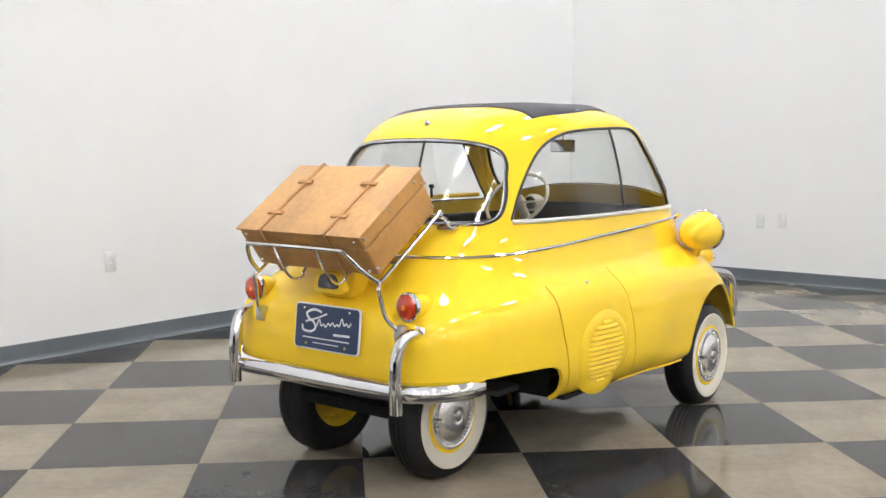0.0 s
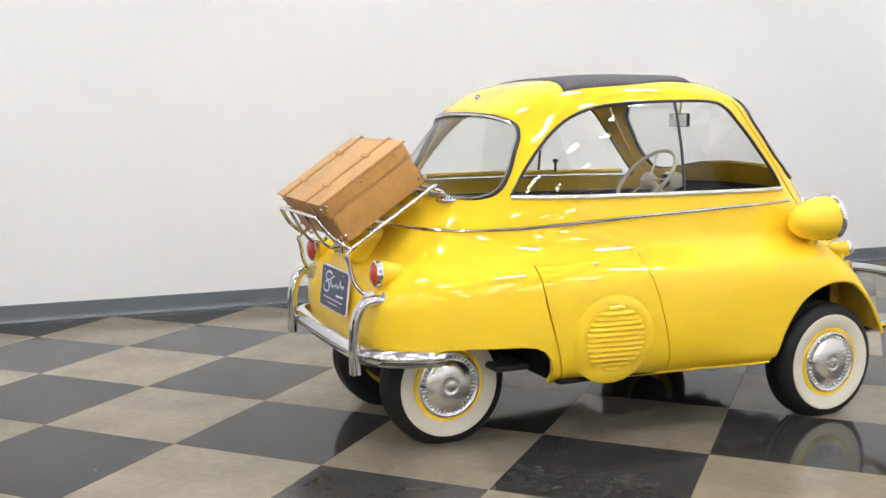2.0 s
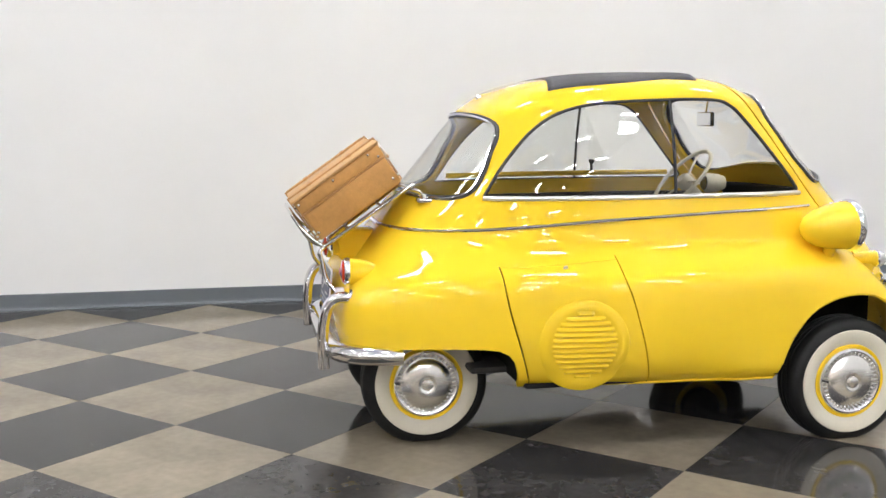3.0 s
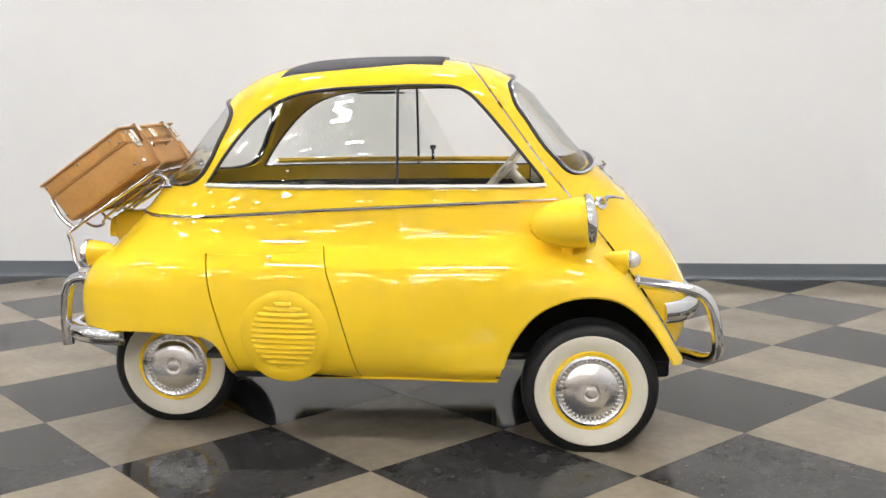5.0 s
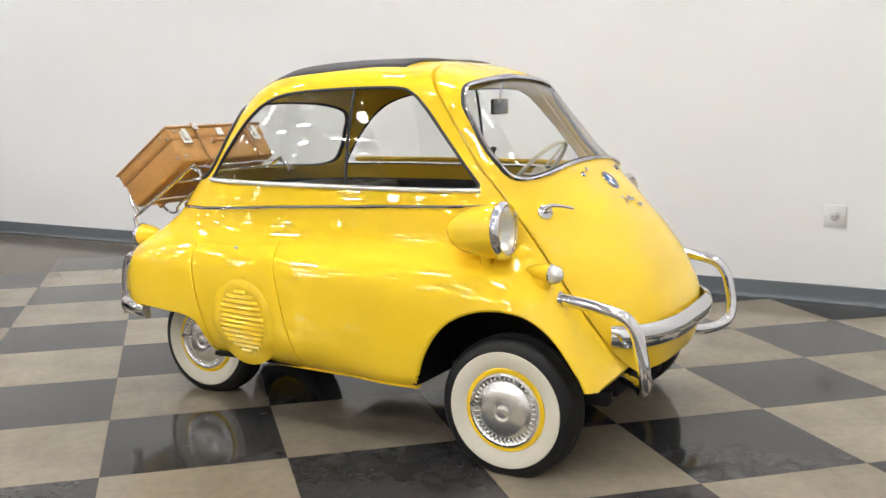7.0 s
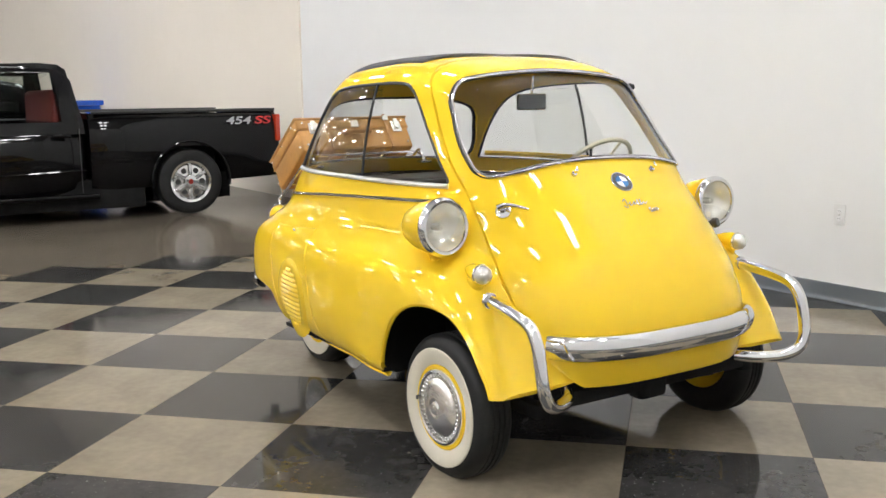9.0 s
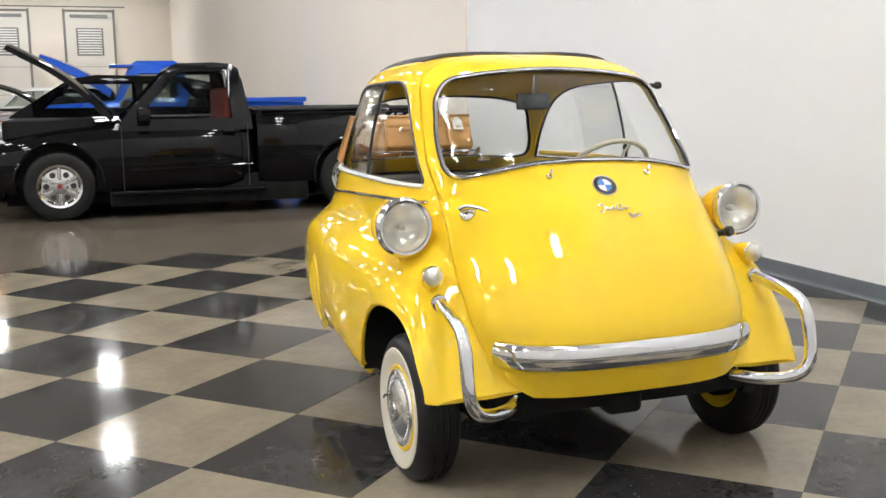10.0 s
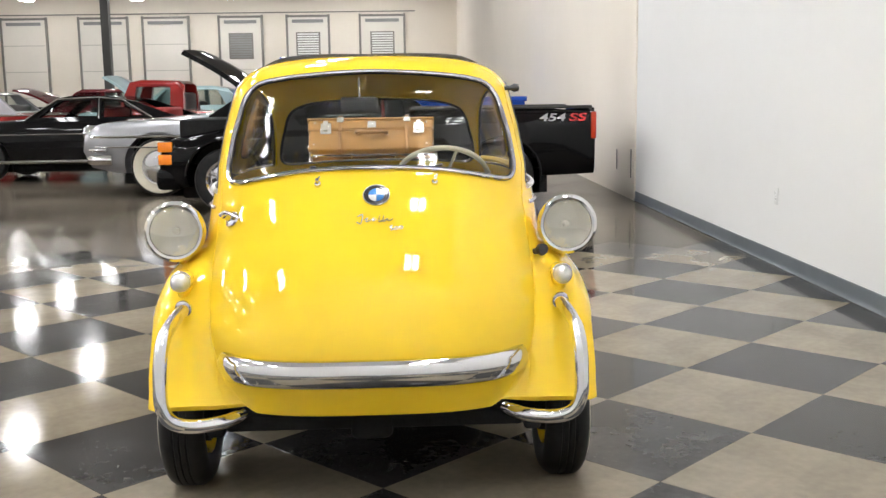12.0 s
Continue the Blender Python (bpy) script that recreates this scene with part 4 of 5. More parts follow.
mirror = empty("rear_view_mirror", pose(0.445, -0.04, 1.14))
mirror.parent = car
part("mirror_back", box(-0.008, -0.062, -0.028, 0.008, 0.062, 0.028, 0.006), BLACK_ENAMEL, mirror)
part("mirror_glass", box(-0.010, -0.057, -0.024, -0.0085, 0.057, 0.024), CHROME, mirror)
part("stem", tube([(0, 0, 0.02), (0.01, 0.0, 0.09)], 0.004, 8), CHROME, mirror)
part("latch_knob", lathe([(0.0, 0.012), (0.012, 0.01), (0.014, 0.0), (0.006, -0.012), (0.006, -0.05)], 14, "z"), SEAL, car, m=pose(0.165, 0.49, 0.955))
part("mirror_mount", lathe([(0.0, 0.03), (0.012, 0.026), (0.014, 0.01), (0.008, 0.0), (0.008, -0.02)], 12, "y"), SEAL, car, "small black mirror mount on the roof pillar", m=pose(0.40, 0.462, 1.19))

# ---- underneath ----
for sign in (-1, 1):
    part("sill_lip", tube([(x, sign * (side_y(x, 0.25) - 0.002), 0.247) for x in np.linspace(-0.44, 0.43, 30)], 0.006, 6, flat=0.7), YELLOW, car)
part("floor_pan", box(-0.45, -0.6, 0.248, 0.42, 0.6, 0.262), UNDER, car)
part("nose_pan", box(0.42, -0.39, 0.255, 0.97, 0.39, 0.27), UNDER, car)
part("chassis_pan", box(-0.95, -0.24, 0.22, 0.98, 0.24, 0.27, 0.015), UNDER, car)
part("front_axle", tube([(0.737, -0.56, 0.2135), (0.737, 0.56, 0.2135)], 0.032, 12), UNDER, car)
part("rear_axle", tube([(-0.74, -0.26, 0.2135), (-0.74, 0.24, 0.2135)], 0.03, 12), UNDER, car)
part("engine_block", box(-0.62, -0.24, 0.23, -0.38, 0.1, 0.5, 0.03, 3), UNDER, car)
part("muffler", tube([(-0.60, 0.02, 0.22), (-0.60, 0.34, 0.22)], 0.06, 16), UNDER, car)
part("engine_bulkhead", box(-0.47, -0.54, 0.26, -0.455, 0.54, 0.55), UNDER, car)
for sign in (-1, 1):
    part("wheel_well", box(0.42, sign * 0.40 - 0.006, 0.26, 0.95, sign * 0.40 + 0.006, 0.56), UNDER, car)
    part("well_back", box(0.425, min(sign * 0.39, sign * 0.655), 0.262, 0.44, max(sign * 0.39, sign * 0.655), 0.57), UNDER, car)
    part("well_top", box(0.43, min(sign * 0.39, sign * 0.57), 0.535, 0.84, max(sign * 0.39, sign * 0.57), 0.55), UNDER, car)
    part("brake_drum", lathe([(0.0, -0.045), (0.09, -0.04), (0.095, 0.03), (0.0, 0.035)], 24, "y"), UNDER, car, m=pose(0.737, sign * 0.545, 0.2135))
    part("arch_lip", tube([(x, sign * (side_y(x, max(z, 0.25)) - 0.008), z) for x, z in ARCH if z > 0.30], 0.0075, 6), YELLOW, car)
    part("swing_arm", box(0.76, sign * 0.45 - 0.025, 0.215, 1.02, sign * 0.45 + 0.025, 0.262, 0.012), UNDER, car)
part("tow_block", box(0.96, -0.07, 0.205, 1.04, 0.05, 0.28, 0.02, 3), UNDER, car)
part("cross_member", box(0.93, -0.42, 0.235, 1.03, 0.42, 0.285, 0.01), UNDER, car)


# ---- luggage ----
TILT = 33.7
RV = Vector((-1.142, 0, 0.868))
CU, CV = Vector((math.cos(radians(TILT)), 0, math.sin(radians(TILT)))), Vector((-math.sin(radians(TILT)), 0, math.cos(radians(TILT))))
case = empty("suitcase", Matrix.Translation(RV + Vector((0, 0, 0.004))) @ Matrix.Rotation(radians(-TILT - 1.3), 4, "Y") @ Matrix.Diagonal((0.955, 1, 1, 1)), label="worn tan leather suitcase with straps, on the luggage rack", category="suitcase")
Y0, Y1 = -0.346, 0.226
part("case_body", box(-0.04, Y0 + 0.004, -0.142, 0.322, Y1 - 0.004, -0.03, 0.012, 3), LEATHER, case, "tan leather lower shell")
part("case_lid", box(-0.044, Y0, -0.033, 0.326, Y1, 0.02, 0.01, 3), LEATHER, case, "tan leather lid")
# brown strip stands in for the shaded gap between lid and lower shell
part("lid_gap_shade", box(-0.042, Y0 + 0.002, -0.037, 0.324, Y1 - 0.002, -0.031, 0.002, 1), STRAP, case, "dark brown strip for the shaded gap under the lid")
part("lid_panel", box(-0.05, Y0 - 0.006, 0.018, 0.333, Y1 + 0.006, 0.026, 0.003, 2), LID_LEATHER, case)
for y in (-0.198, 0.106):
    for a, b, c, d in ((-0.056, -0.15, -0.05, 0.032), (-0.056, 0.026, 0.34, 0.0315), (0.334, -0.15, 0.34, 0.032), (-0.056, -0.150, 0.34, -0.1445)):
        part("strap", box(a, y - 0.0075, b, c, y + 0.0075, d, 0.0015, 1), STRAP, case)
    for u in (0.045, 0.225):
        part("strap_loop", box(u - 0.009, y - 0.035, 0.0265, u + 0.009, y + 0.035, 0.0345, 0.002, 1), STRAP, case)
    part("buckle", box(0.339, y - 0.016, -0.005, 0.345, y + 0.016, 0.022, 0.002, 1), NICKEL, case)
for y, rows in ((Y0 - 0.004, ((-0.03, 0.004), (0.12, 0.004), (0.274, 0.004), (-0.03, -0.112), (0.30, -0.112), (0.302, -0.02))), (Y1 + 0.004, ((0.0, 0.0), (0.13, 0.0), (0.274, 0.0), (0.0, -0.105), (0.28, -0.112)))):
    for u, v in rows:
        part("rivet", lathe([(0.0, -0.0045), (0.004, -0.0035), (0.0065, 0.0), (0.0065, 0.006)], 12, "y"), NICKEL, case, "nickel rivet", m=pose(u, y + (0.003 if y < 0 else -0.003), v, 0, 0, 0 if y < 0 else 180))
for y in (Y0 + 0.03, Y1 - 0.03):
    for v in (-0.115, 0.0):
        for u, turn in ((-0.046, -90), (0.328, 90)):
            part("rivet", lathe([(0.0, -0.0045), (0.004, -0.0035), (0.0065, 0.0), (0.0065, 0.006)], 12, "y"), NICKEL, case, m=pose(u, y, v, 0, 0, turn))
for y in (-0.265, 0.16):
    lock = part("lock_plate", box(0.324, y - 0.025, -0.06, 0.33, y + 0.025, 0.0, 0.002, 1), NICKEL, case, "shiny metal case lock")
    part("hasp", box(0.329, y - 0.012, -0.045, 0.338, y + 0.012, 0.008, 0.002, 1), NICKEL, lock)
part("carry_handle", tube(smooth_line([(0.325, -0.12, -0.055), (0.345, -0.115, -0.06), (0.352, -0.055, -0.066), (0.345, 0.005, -0.06), (0.325, 0.01, -0.055)], 6), 0.009, 8), STRAP, case, "brown leather carrying handle")
for y in (-0.12, 0.01):
    part("handle_ring", lathe([(0.0, 0.0), (0.014, 0.0), (0.012, 0.006), (0.0, 0.007)], 14, "x"), NICKEL, case, m=pose(0.324, y, -0.055))
part("center_lock", box(0.324, -0.075, -0.03, 0.332, -0.035, 0.008, 0.002, 1), NICKEL, case)
for y in (Y0, Y1):
    part("edge_seam", tube([(-0.045, y + (0.003 if y < 0 else -0.003), -0.033), (0.327, y + (0.003 if y < 0 else -0.003), -0.033)], 0.003, 6), STRAP, case)

rack = empty("luggage_rack")
rack.parent = car
rack["label"] = "chrome tube luggage rack over the engine lid"


def cp(u, y, v):
    p = RV + CU * u + CV * v
    return (p.x, y, p.z)


for sign, y in ((-1, -0.305), (1, 0.258)):
    part("side_rail", tube(smooth_line([(-0.735, y, 0.865), (-0.755, y, 0.895), (-0.785, y, 0.905), cp(0.32, y, -0.158), cp(0.12, y, -0.158), cp(-0.045, y, -0.158)], 6), 0.0075, 10), CHROME, rack)
    part("leg", tube(smooth_line([cp(-0.045, y, -0.158), cp(-0.068, y + sign * 0.01, -0.163), (-1.1, y + sign * 0.01, 0.665), (-1.085, y + sign * 0.02, 0.60), (-1.05, y + sign * 0.045, 0.555)], 6), 0.0075, 10), CHROME, rack)
    part("foot", box(-0.765, y - 0.03, 0.858, -0.715, y + 0.03, 0.872, 0.004), CHROME, rack)
    part("foot_boss", lathe([(0.014, 0.0), (0.013, 0.016), (0.0, 0.02)], 14, "z"), CHROME, rack, m=pose(-0.738, y, 0.87))
    part("bracket", box(-1.062, y + sign * 0.045 - 0.016, 0.525, -1.03, y + sign * 0.045 + 0.016, 0.575, 0.004), DULL_ALU, rack)
part("fence", tube(smooth_line([cp(-0.045, -0.305, -0.158), cp(-0.068, -0.285, -0.09), cp(-0.07, -0.25, -0.024), cp(-0.07, -0.2, -0.012), cp(-0.07, 0.15, -0.012), cp(-0.07, 0.205, -0.022), cp(-0.068, 0.236, -0.09), cp(-0.045, 0.258, -0.158)], 6), 0.0075, 10), CHROME, rack)
for y in (-0.12, 0.075):
    part("hoop", tube(smooth_line([cp(-0.07, y, -0.012), cp(-0.075, y, -0.11), cp(-0.06, y, -0.165), cp(-0.02, y, -0.185), cp(0.02, y, -0.168), cp(0.32, y, -0.158)], 6), 0.005, 8), CHROME, rack)
for u in (0.06, 0.2, 0.31):
    part("cross_tube", tube([cp(u, -0.305, -0.158), cp(u, 0.258, -0.158)], 0.006, 8), CHROME, rack)


# ---- vehicles parked behind ----
def paint(name, color, rough=0.35):
    return mat(name, color, rough, coat=1.0, vary=0.03, scale=3, spec=0.08)


BLACK_PAINT = mat("black_car_paint", (0.004, 0.004, 0.0045), 0.4, coat=0.42, spec=0.0, vary=0.03, scale=3)
SILVER_PAINT = mat("silver_car_paint", (0.30, 0.30, 0.32), 0.28, metal=0.5, coat=1.0)
BLUE_PAINT = paint("blue_car_paint", (0.01, 0.09, 0.55))
RED_PAINT = paint("red_car_paint", (0.20, 0.010, 0.009))
MAROON_PAINT = paint("maroon_car_paint", (0.11, 0.008, 0.012))
WHITE_PAINT = paint("white_car_paint", (0.72, 0.71, 0.68))
AQUA_PAINT = paint("pale_blue_car_paint", (0.38, 0.52, 0.55))
DARK_GLASS = glass("tinted_glass", (0.72, 0.76, 0.74))
RED_TRIM = mat("red_upholstery", (0.28, 0.02, 0.015), 0.6, vary=0.1)


def road_wheel(parent, x, y, r, style, width=0.2):
    """A wheel with its outer face at +y when y > 0."""
    w = empty("wheel", pose(x, y, r, 0, 0, 180 if y > 0 else 0))
    w.parent = parent
    h = width / 2
    part("tyre", lathe([(r * 0.62, h * 0.8), (r * 0.85, h), (r * 0.96, h * 0.85), (r, h * 0.55), (r, -h * 0.55), (r * 0.96, -h * 0.85), (r * 0.85, -h), (r * 0.62, -h * 0.8), (r * 0.62, h * 0.8)], 40), RUBBER, w)
    if style == "white":
        part("whitewall", lathe([(r * 0.90, -h * 0.98), (r * 0.88, -h * 1.04), (r * 0.66, -h * 0.92), (r * 0.6, -h * 0.8)], 40), WHITEWALL, w)
        part("hubcap", lathe([(r * 0.63, -h * 0.75), (r * 0.6, -h * 0.95), (r * 0.45, -h * 0.9), (r * 0.36, -h * 1.08), (r * 0.15, -h * 1.12), (0, -h * 1.14)], 36), CHROME, w)
    else:
        part("rim", lathe([(r * 0.64, -h * 0.8), (r * 0.63, -h * 0.95), (r * 0.56, -h * 0.9), (r * 0.5, -h * 0.55), (r * 0.22, -h * 0.6), (r * 0.19, -h * 0.85), (0, -h * 0.88)], 40), CHROME, w, "polished alloy rim")
        for k in range(6):
            a = k * math.tau / 6
            ob = part("rim_slot", lathe([(0, -0.004), (r * 0.085, -0.003), (r * 0.085, 0.004)], 12, "y"), SEAL, w)
            ob.matrix_basis = Matrix.Rotation(a, 4, "Y") @ Matrix.Translation((r * 0.37, -h * 0.6, 0))
        for k in range(6):
            a = (k + 0.5) * math.tau / 6
            ob = part("spoke", box(r * 0.2, -0.012, -r * 0.05, r * 0.56, 0.012, r * 0.05, 0.006, 1), CHROME, w)
            ob.matrix_basis = Matrix.Rotation(a, 4, "Y") @ Matrix.Translation((0, -h * 0.68, 0))
        part("cap", lathe([(r * 0.08, -h * 0.85), (r * 0.065, -h * 0.95), (0, -h * 0.97)], 16), RED_TRIM if style == "redcap" else CHROME, w)
    return w


CROSS = [(0.72, 0.0), (0.92, 0.02), (0.968, 0.1), (0.988, 0.26), (0.999, 0.46), (1.0, 0.58), (0.994, 0.68), (0.984, 0.77), (0.966, 0.85), (0.94, 0.92), (0.9, 0.965), (0.83, 0.99), (0.55, 1.012), (0.0, 1.025)]


def flank(outline, half, x, z, pinch=0.1):
    """Half width of a lofted body at x, z."""
    x0, x1 = min(p[0] for p in outline), max(p[0] for p in outline)
    x = min(max(x, x0 + 0.01), x1 - 0.01)
    zs = [p[1] + (q[1] - p[1]) * (x - p[0]) / (q[0] - p[0]) for p, q in zip(outline, outline[1:] + outline[:1]) if (p[0] - x) * (q[0] - x) <= 0 and abs(p[0] - q[0]) > 1e-9]
    f = (z - min(zs)) / max(max(zs) - min(zs), 0.04)
    d = min(x - x0, x1 - x)
    return (half - (pinch * (1 - d / 0.4) ** 2 if d < 0.4 else 0.0)) * float(np.interp(f, [c[1] for c in CROSS], [c[0] for c in CROSS]))


def lofted(outline, half, pinch=0.1):
    """A car body: a side outline drawn out with a swelling flank, rounded shoulders and a crowned top, drawn in at nose and tail."""
    x0, x1 = min(p[0] for p in outline), max(p[0] for p in outline)
    stations = sorted({round(x0 + (x1 - x0) * (0.5 - 0.5 * math.cos(math.pi * k / 46)), 4) for k in range(1, 46)} | {x0 + 0.004, x1 - 0.004})
    bm = bmesh.new()
    rings = []
    for x in stations:
        zs = []
        for p, q in zip(outline, outline[1:] + outline[:1]):
            if (p[0] - x) * (q[0] - x) <= 0 and abs(p[0] - q[0]) > 1e-9:
                zs.append(p[1] + (q[1] - p[1]) * (x - p[0]) / (q[0] - p[0]))
        lo, hi = min(zs), max(max(zs), min(zs) + 0.04)
        d = min(x - x0, x1 - x)
        w = half - (pinch * (1 - d / 0.4) ** 2 if d < 0.4 else 0.0)
        pts = [(w * a, lo + (hi - lo) * b) for a, b in CROSS]
        rings.append([bm.verts.new((x, y, z)) for y, z in pts] + [bm.verts.new((x, -y, z)) for y, z in reversed(pts[:-1])])
    n = len(rings[0])
    for A, B in zip(rings, rings[1:]):
        for k in range(n):
            bm.faces.new((A[k], A[(k + 1) % n], B[(k + 1) % n], B[k]))
    bm.faces.new(rings[0])
    bm.faces.new(rings[-1])
    bmesh.ops.recalc_face_normals(bm, faces=bm.faces)
    return bm


def tapered(outline, half, z0, slope):
    """A side outline drawn across, leaning inwards above z0."""
    bm = prism(outline, "y", -half, half)
    for v in bm.verts:
        v.co.y *= 1 - max(v.co.z - z0, 0) * slope / half
    es = [e for e in bm.edges if e.verts[0].co.y * e.verts[1].co.y > 0 and min(e.verts[0].co.z, e.verts[1].co.z) > z0 + 0.05]
    bmesh.ops.bevel(bm, geom=es, offset=0.07, segments=5, affect="EDGES")
    bmesh.ops.recalc_face_normals(bm, faces=bm.faces)
    return bm


def vehicle(name, label, m, body_line, cab_line, windows, half, wheels, r, material, roof=None, style="white", belt=0.95, hood=None, chrome=(), interior=None, cab_half=None, slope=0.28, group="cars parked behind"):
    """A parked car: local x is ahead, its left side looks to +y."""
    v = empty(name, label=label, category="car", group=group)
    cab_half = cab_half or half - 0.08
    b = part("body", lofted(body_line, half), material, v)
    for x in wheels:
        for lo, hi in ((-2, -half + 0.28), (half - 0.28, 2)):
            cut(b, prism([(x + (r + 0.06) * math.cos(a), r + 0.02 + (r + 0.06) * math.sin(a)) for a in np.linspace(0, math.tau, 28, endpoint=False)], "y", lo, hi))
        for sign in (-1, 1):
            road_wheel(v, x, sign * (half - 0.135), r, style)
        part("wheel_well", box(x - r, -half + 0.26, 0.15, x + r, half - 0.26, 2 * r), UNDER, v)
    part("underbody", box(wheels[0] - 0.5, -half + 0.3, 0.14, wheels[1] + 0.5, half - 0.3, 0.4), UNDER, v)
    c = part("cabin", tapered(cab_line, cab_half, belt, slope), roof or material, v)
    for line in windows:
        cut(c, prism(line, "y", -2, 2))
    zt = max(p[1] for p in cab_line)
    cut(c, prism([(-cab_half + 0.16, belt + 0.04), (cab_half - 0.16, belt + 0.04), (cab_half - 0.26, zt - 0.07), (-cab_half + 0.26, zt - 0.07)], "x", -6, 6))
    for line in windows:
        for sign in (-1, 1):
            g = bmesh.new()
            fs = [g.verts.new((x, sign * (cab_half - max(z - belt, 0) * slope - 0.02), z)) for x, z in line]
            g.faces.new(fs)
            bmesh.ops.solidify(g, geom=g.faces[:], thickness=0.006)
            part("side_glass", g, DARK_GLASS, v, smooth=False)
    xs = [p[0] for p in cab_line]
    base_front = (max(xs), belt)
    top = max((p for p in cab_line if p[1] > zt - 0.12), key=lambda p: p[0])
    g = bmesh.new()
    a, w0, w1 = belt, cab_half - 0.14, cab_half - 0.25
    q = [g.verts.new(p) for p in ((base_front[0] - 0.03, -w0, a + 0.03), (base_front[0] - 0.03, w0, a + 0.03), (top[0] - 0.03, w1, top[1] - 0.04), (top[0] - 0.03, -w1, top[1] - 0.04))]
    g.faces.new(q)
    bmesh.ops.solidify(g, geom=g.faces[:], thickness=0.006)
    part("windscreen", g, DARK_GLASS, v, smooth=False)
    for x in (0.1, -0.75) if (max(xs) - min(xs)) > 2 else (-0.46,):
        mid = (max(xs) + min(xs)) / 2
        part("seat", box(mid + x - 0.1, -cab_half + 0.2, belt - 0.3, mid + x + 0.06, cab_half - 0.2, belt + (0.18 if x > -0.4 or x < -0.5 else 0.34), 0.06, 3), interior or VINYL, v)
    if hood:
        (x0, z0), (x1, z1), tk = hood
        bm = bmesh.new()
        d = Vector((x1 - x0, 0, z1 - z0))
        nrm = Vector((-d.z, 0, d.x)).normalized()
        rows = []
        for i in range(9):
            t = i / 8
            p = Vector((x0, 0, z0)) + d * t + nrm * 0.06 * math.sin(math.pi * t)
            rows.append([bm.verts.new(p + Vector((0, yy, 0)) + nrm * (0.04 * (1 - (yy / (half - 0.1)) ** 2)) + nrm * o) for o, ys in ((tk, (-1, -0.5, 0, 0.5, 1)), (0, (1, 0.5, 0, -0.5, -1))) for yy in [k * (half - 0.1) for k in ys]])
        for A, B in zip(rows, rows[1:]):
            for k in range(10):
                bm.faces.new((A[k], A[(k + 1) % 10], B[(k + 1) % 10], B[k]))
        bm.faces.new(rows[0])
        bm.faces.new(rows[-1])
        bmesh.ops.recalc_face_normals(bm, faces=bm.faces)
        part("open_hood", bm, material, v, "raised bonnet lid")
        part("engine_bay", box(x0 + 0.15, -half + 0.2, 0.5, x0 + 1.0, half - 0.2, z0 + 0.02, 0.03), UNDER, v)
    for pts, rad in chrome:
        for sign in (-1, 1):
            part("chrome_strip", tube([(p.x, sign * (flank(body_line, half, p.x, p.y) + 0.002), p.y) for p in smooth_line([(x, z, 0) for x, z in pts], 14)], rad, 6), CHROME, v)
    v.matrix_basis = m
    return v


def bumper_bar(v, x, z, half, h=0.14, back=0.25):
    s = 1 if x > 0 else -1
    pts = smooth_line([(x - s * back * 2, -half - 0.03, z), (x - s * back, -half - 0.02, z), (x - s * 0.05, -half + 0.12, z), (x + s * 0.04, 0, z), (x - s * 0.05, half - 0.12, z), (x - s * back, half + 0.02, z), (x - s * back * 2, half + 0.03, z)], 5)
    bar_strip(pts[::-1] if s < 0 else pts, h, 0.04, "bumper", v, CHROME, "chrome bumper")


def facing(x, y, turn=0):
    return pose(x, y, 0, 0, 0, -90 + turn)


# black pickup truck
P = vehicle("pickup_truck", "glossy black pickup truck with raised hood", facing(-7.63, -0.265),
            [(-0.3, 0.26), (0.9, 0.24), (2.05, 0.26), (2.2, 0.32), (2.27, 0.44), (2.25, 0.69), (2.14, 0.78), (1.6, 0.875), (1.05, 0.925), (-0.3, 0.935)],
            [(-0.3, 0.85), (-0.29, 0.95), (-0.2, 1.46), (-0.13, 1.51), (0.05, 1.525), (0.4, 1.515), (0.47, 1.49), (0.98, 0.95), (1.0, 0.85)],
            [[(-0.1, 0.965), (0.84, 0.965), (0.80, 1.0), (0.40, 1.43), (-0.06, 1.43)]], 0.96, (-1.315, 1.575), 0.335, BLACK_PAINT, style="redcap", belt=0.935, hood=((1.07, 0.95), (1.99, 1.64), 0.05), interior=RED_TRIM, cab_half=0.92)
arch = [(-1.315 + 0.4 * math.cos(t), 0.35 + 0.4 * math.sin(t)) for t in np.linspace(math.pi + 0.15, -0.15, 24)]
bed = part("cargo_bed", lofted([(-2.285, 0.34), (-0.34, 0.27), (-0.34, 1.04), (-2.26, 1.04), (-2.285, 1.03)], 0.96, 0.03), BLACK_PAINT, None, "black cargo bed sides with a flared wheel arch")
cut(bed, box(-2.24, -0.86, 0.1, -0.4, 0.86, 1.3))
cut(bed, prism([(-1.72, 0.2)] + arch + [(-0.91, 0.2)], "y", -1.2, 1.2))
bed.parent = P
for sign in (-1, 1):
    part("arch_lip", tube([(x, sign * 0.952, z) for x, z in arch], 0.014, 6), BLACK_PAINT, P)
    part("arch_lip", tube([(1.575 + 0.41 * math.cos(t), sign * 0.952, 0.355 + 0.41 * math.sin(t)) for t in np.linspace(math.pi + 0.1, -0.1, 24)], 0.014, 6), BLACK_PAINT, P)
    part("bed_rail", tube([(-2.25, sign * 0.905, 1.05), (-0.37, sign * 0.905, 1.05)], 0.016, 8), SEAL, P)
part("bed_floor", box(-2.26, -0.87, 0.70, -0.36, 0.87, 0.76), BLACK_PAINT, P)
part("bed_front", box(-0.40, -0.87, 0.4, -0.35, 0.87, 1.04), BLACK_PAINT, P)
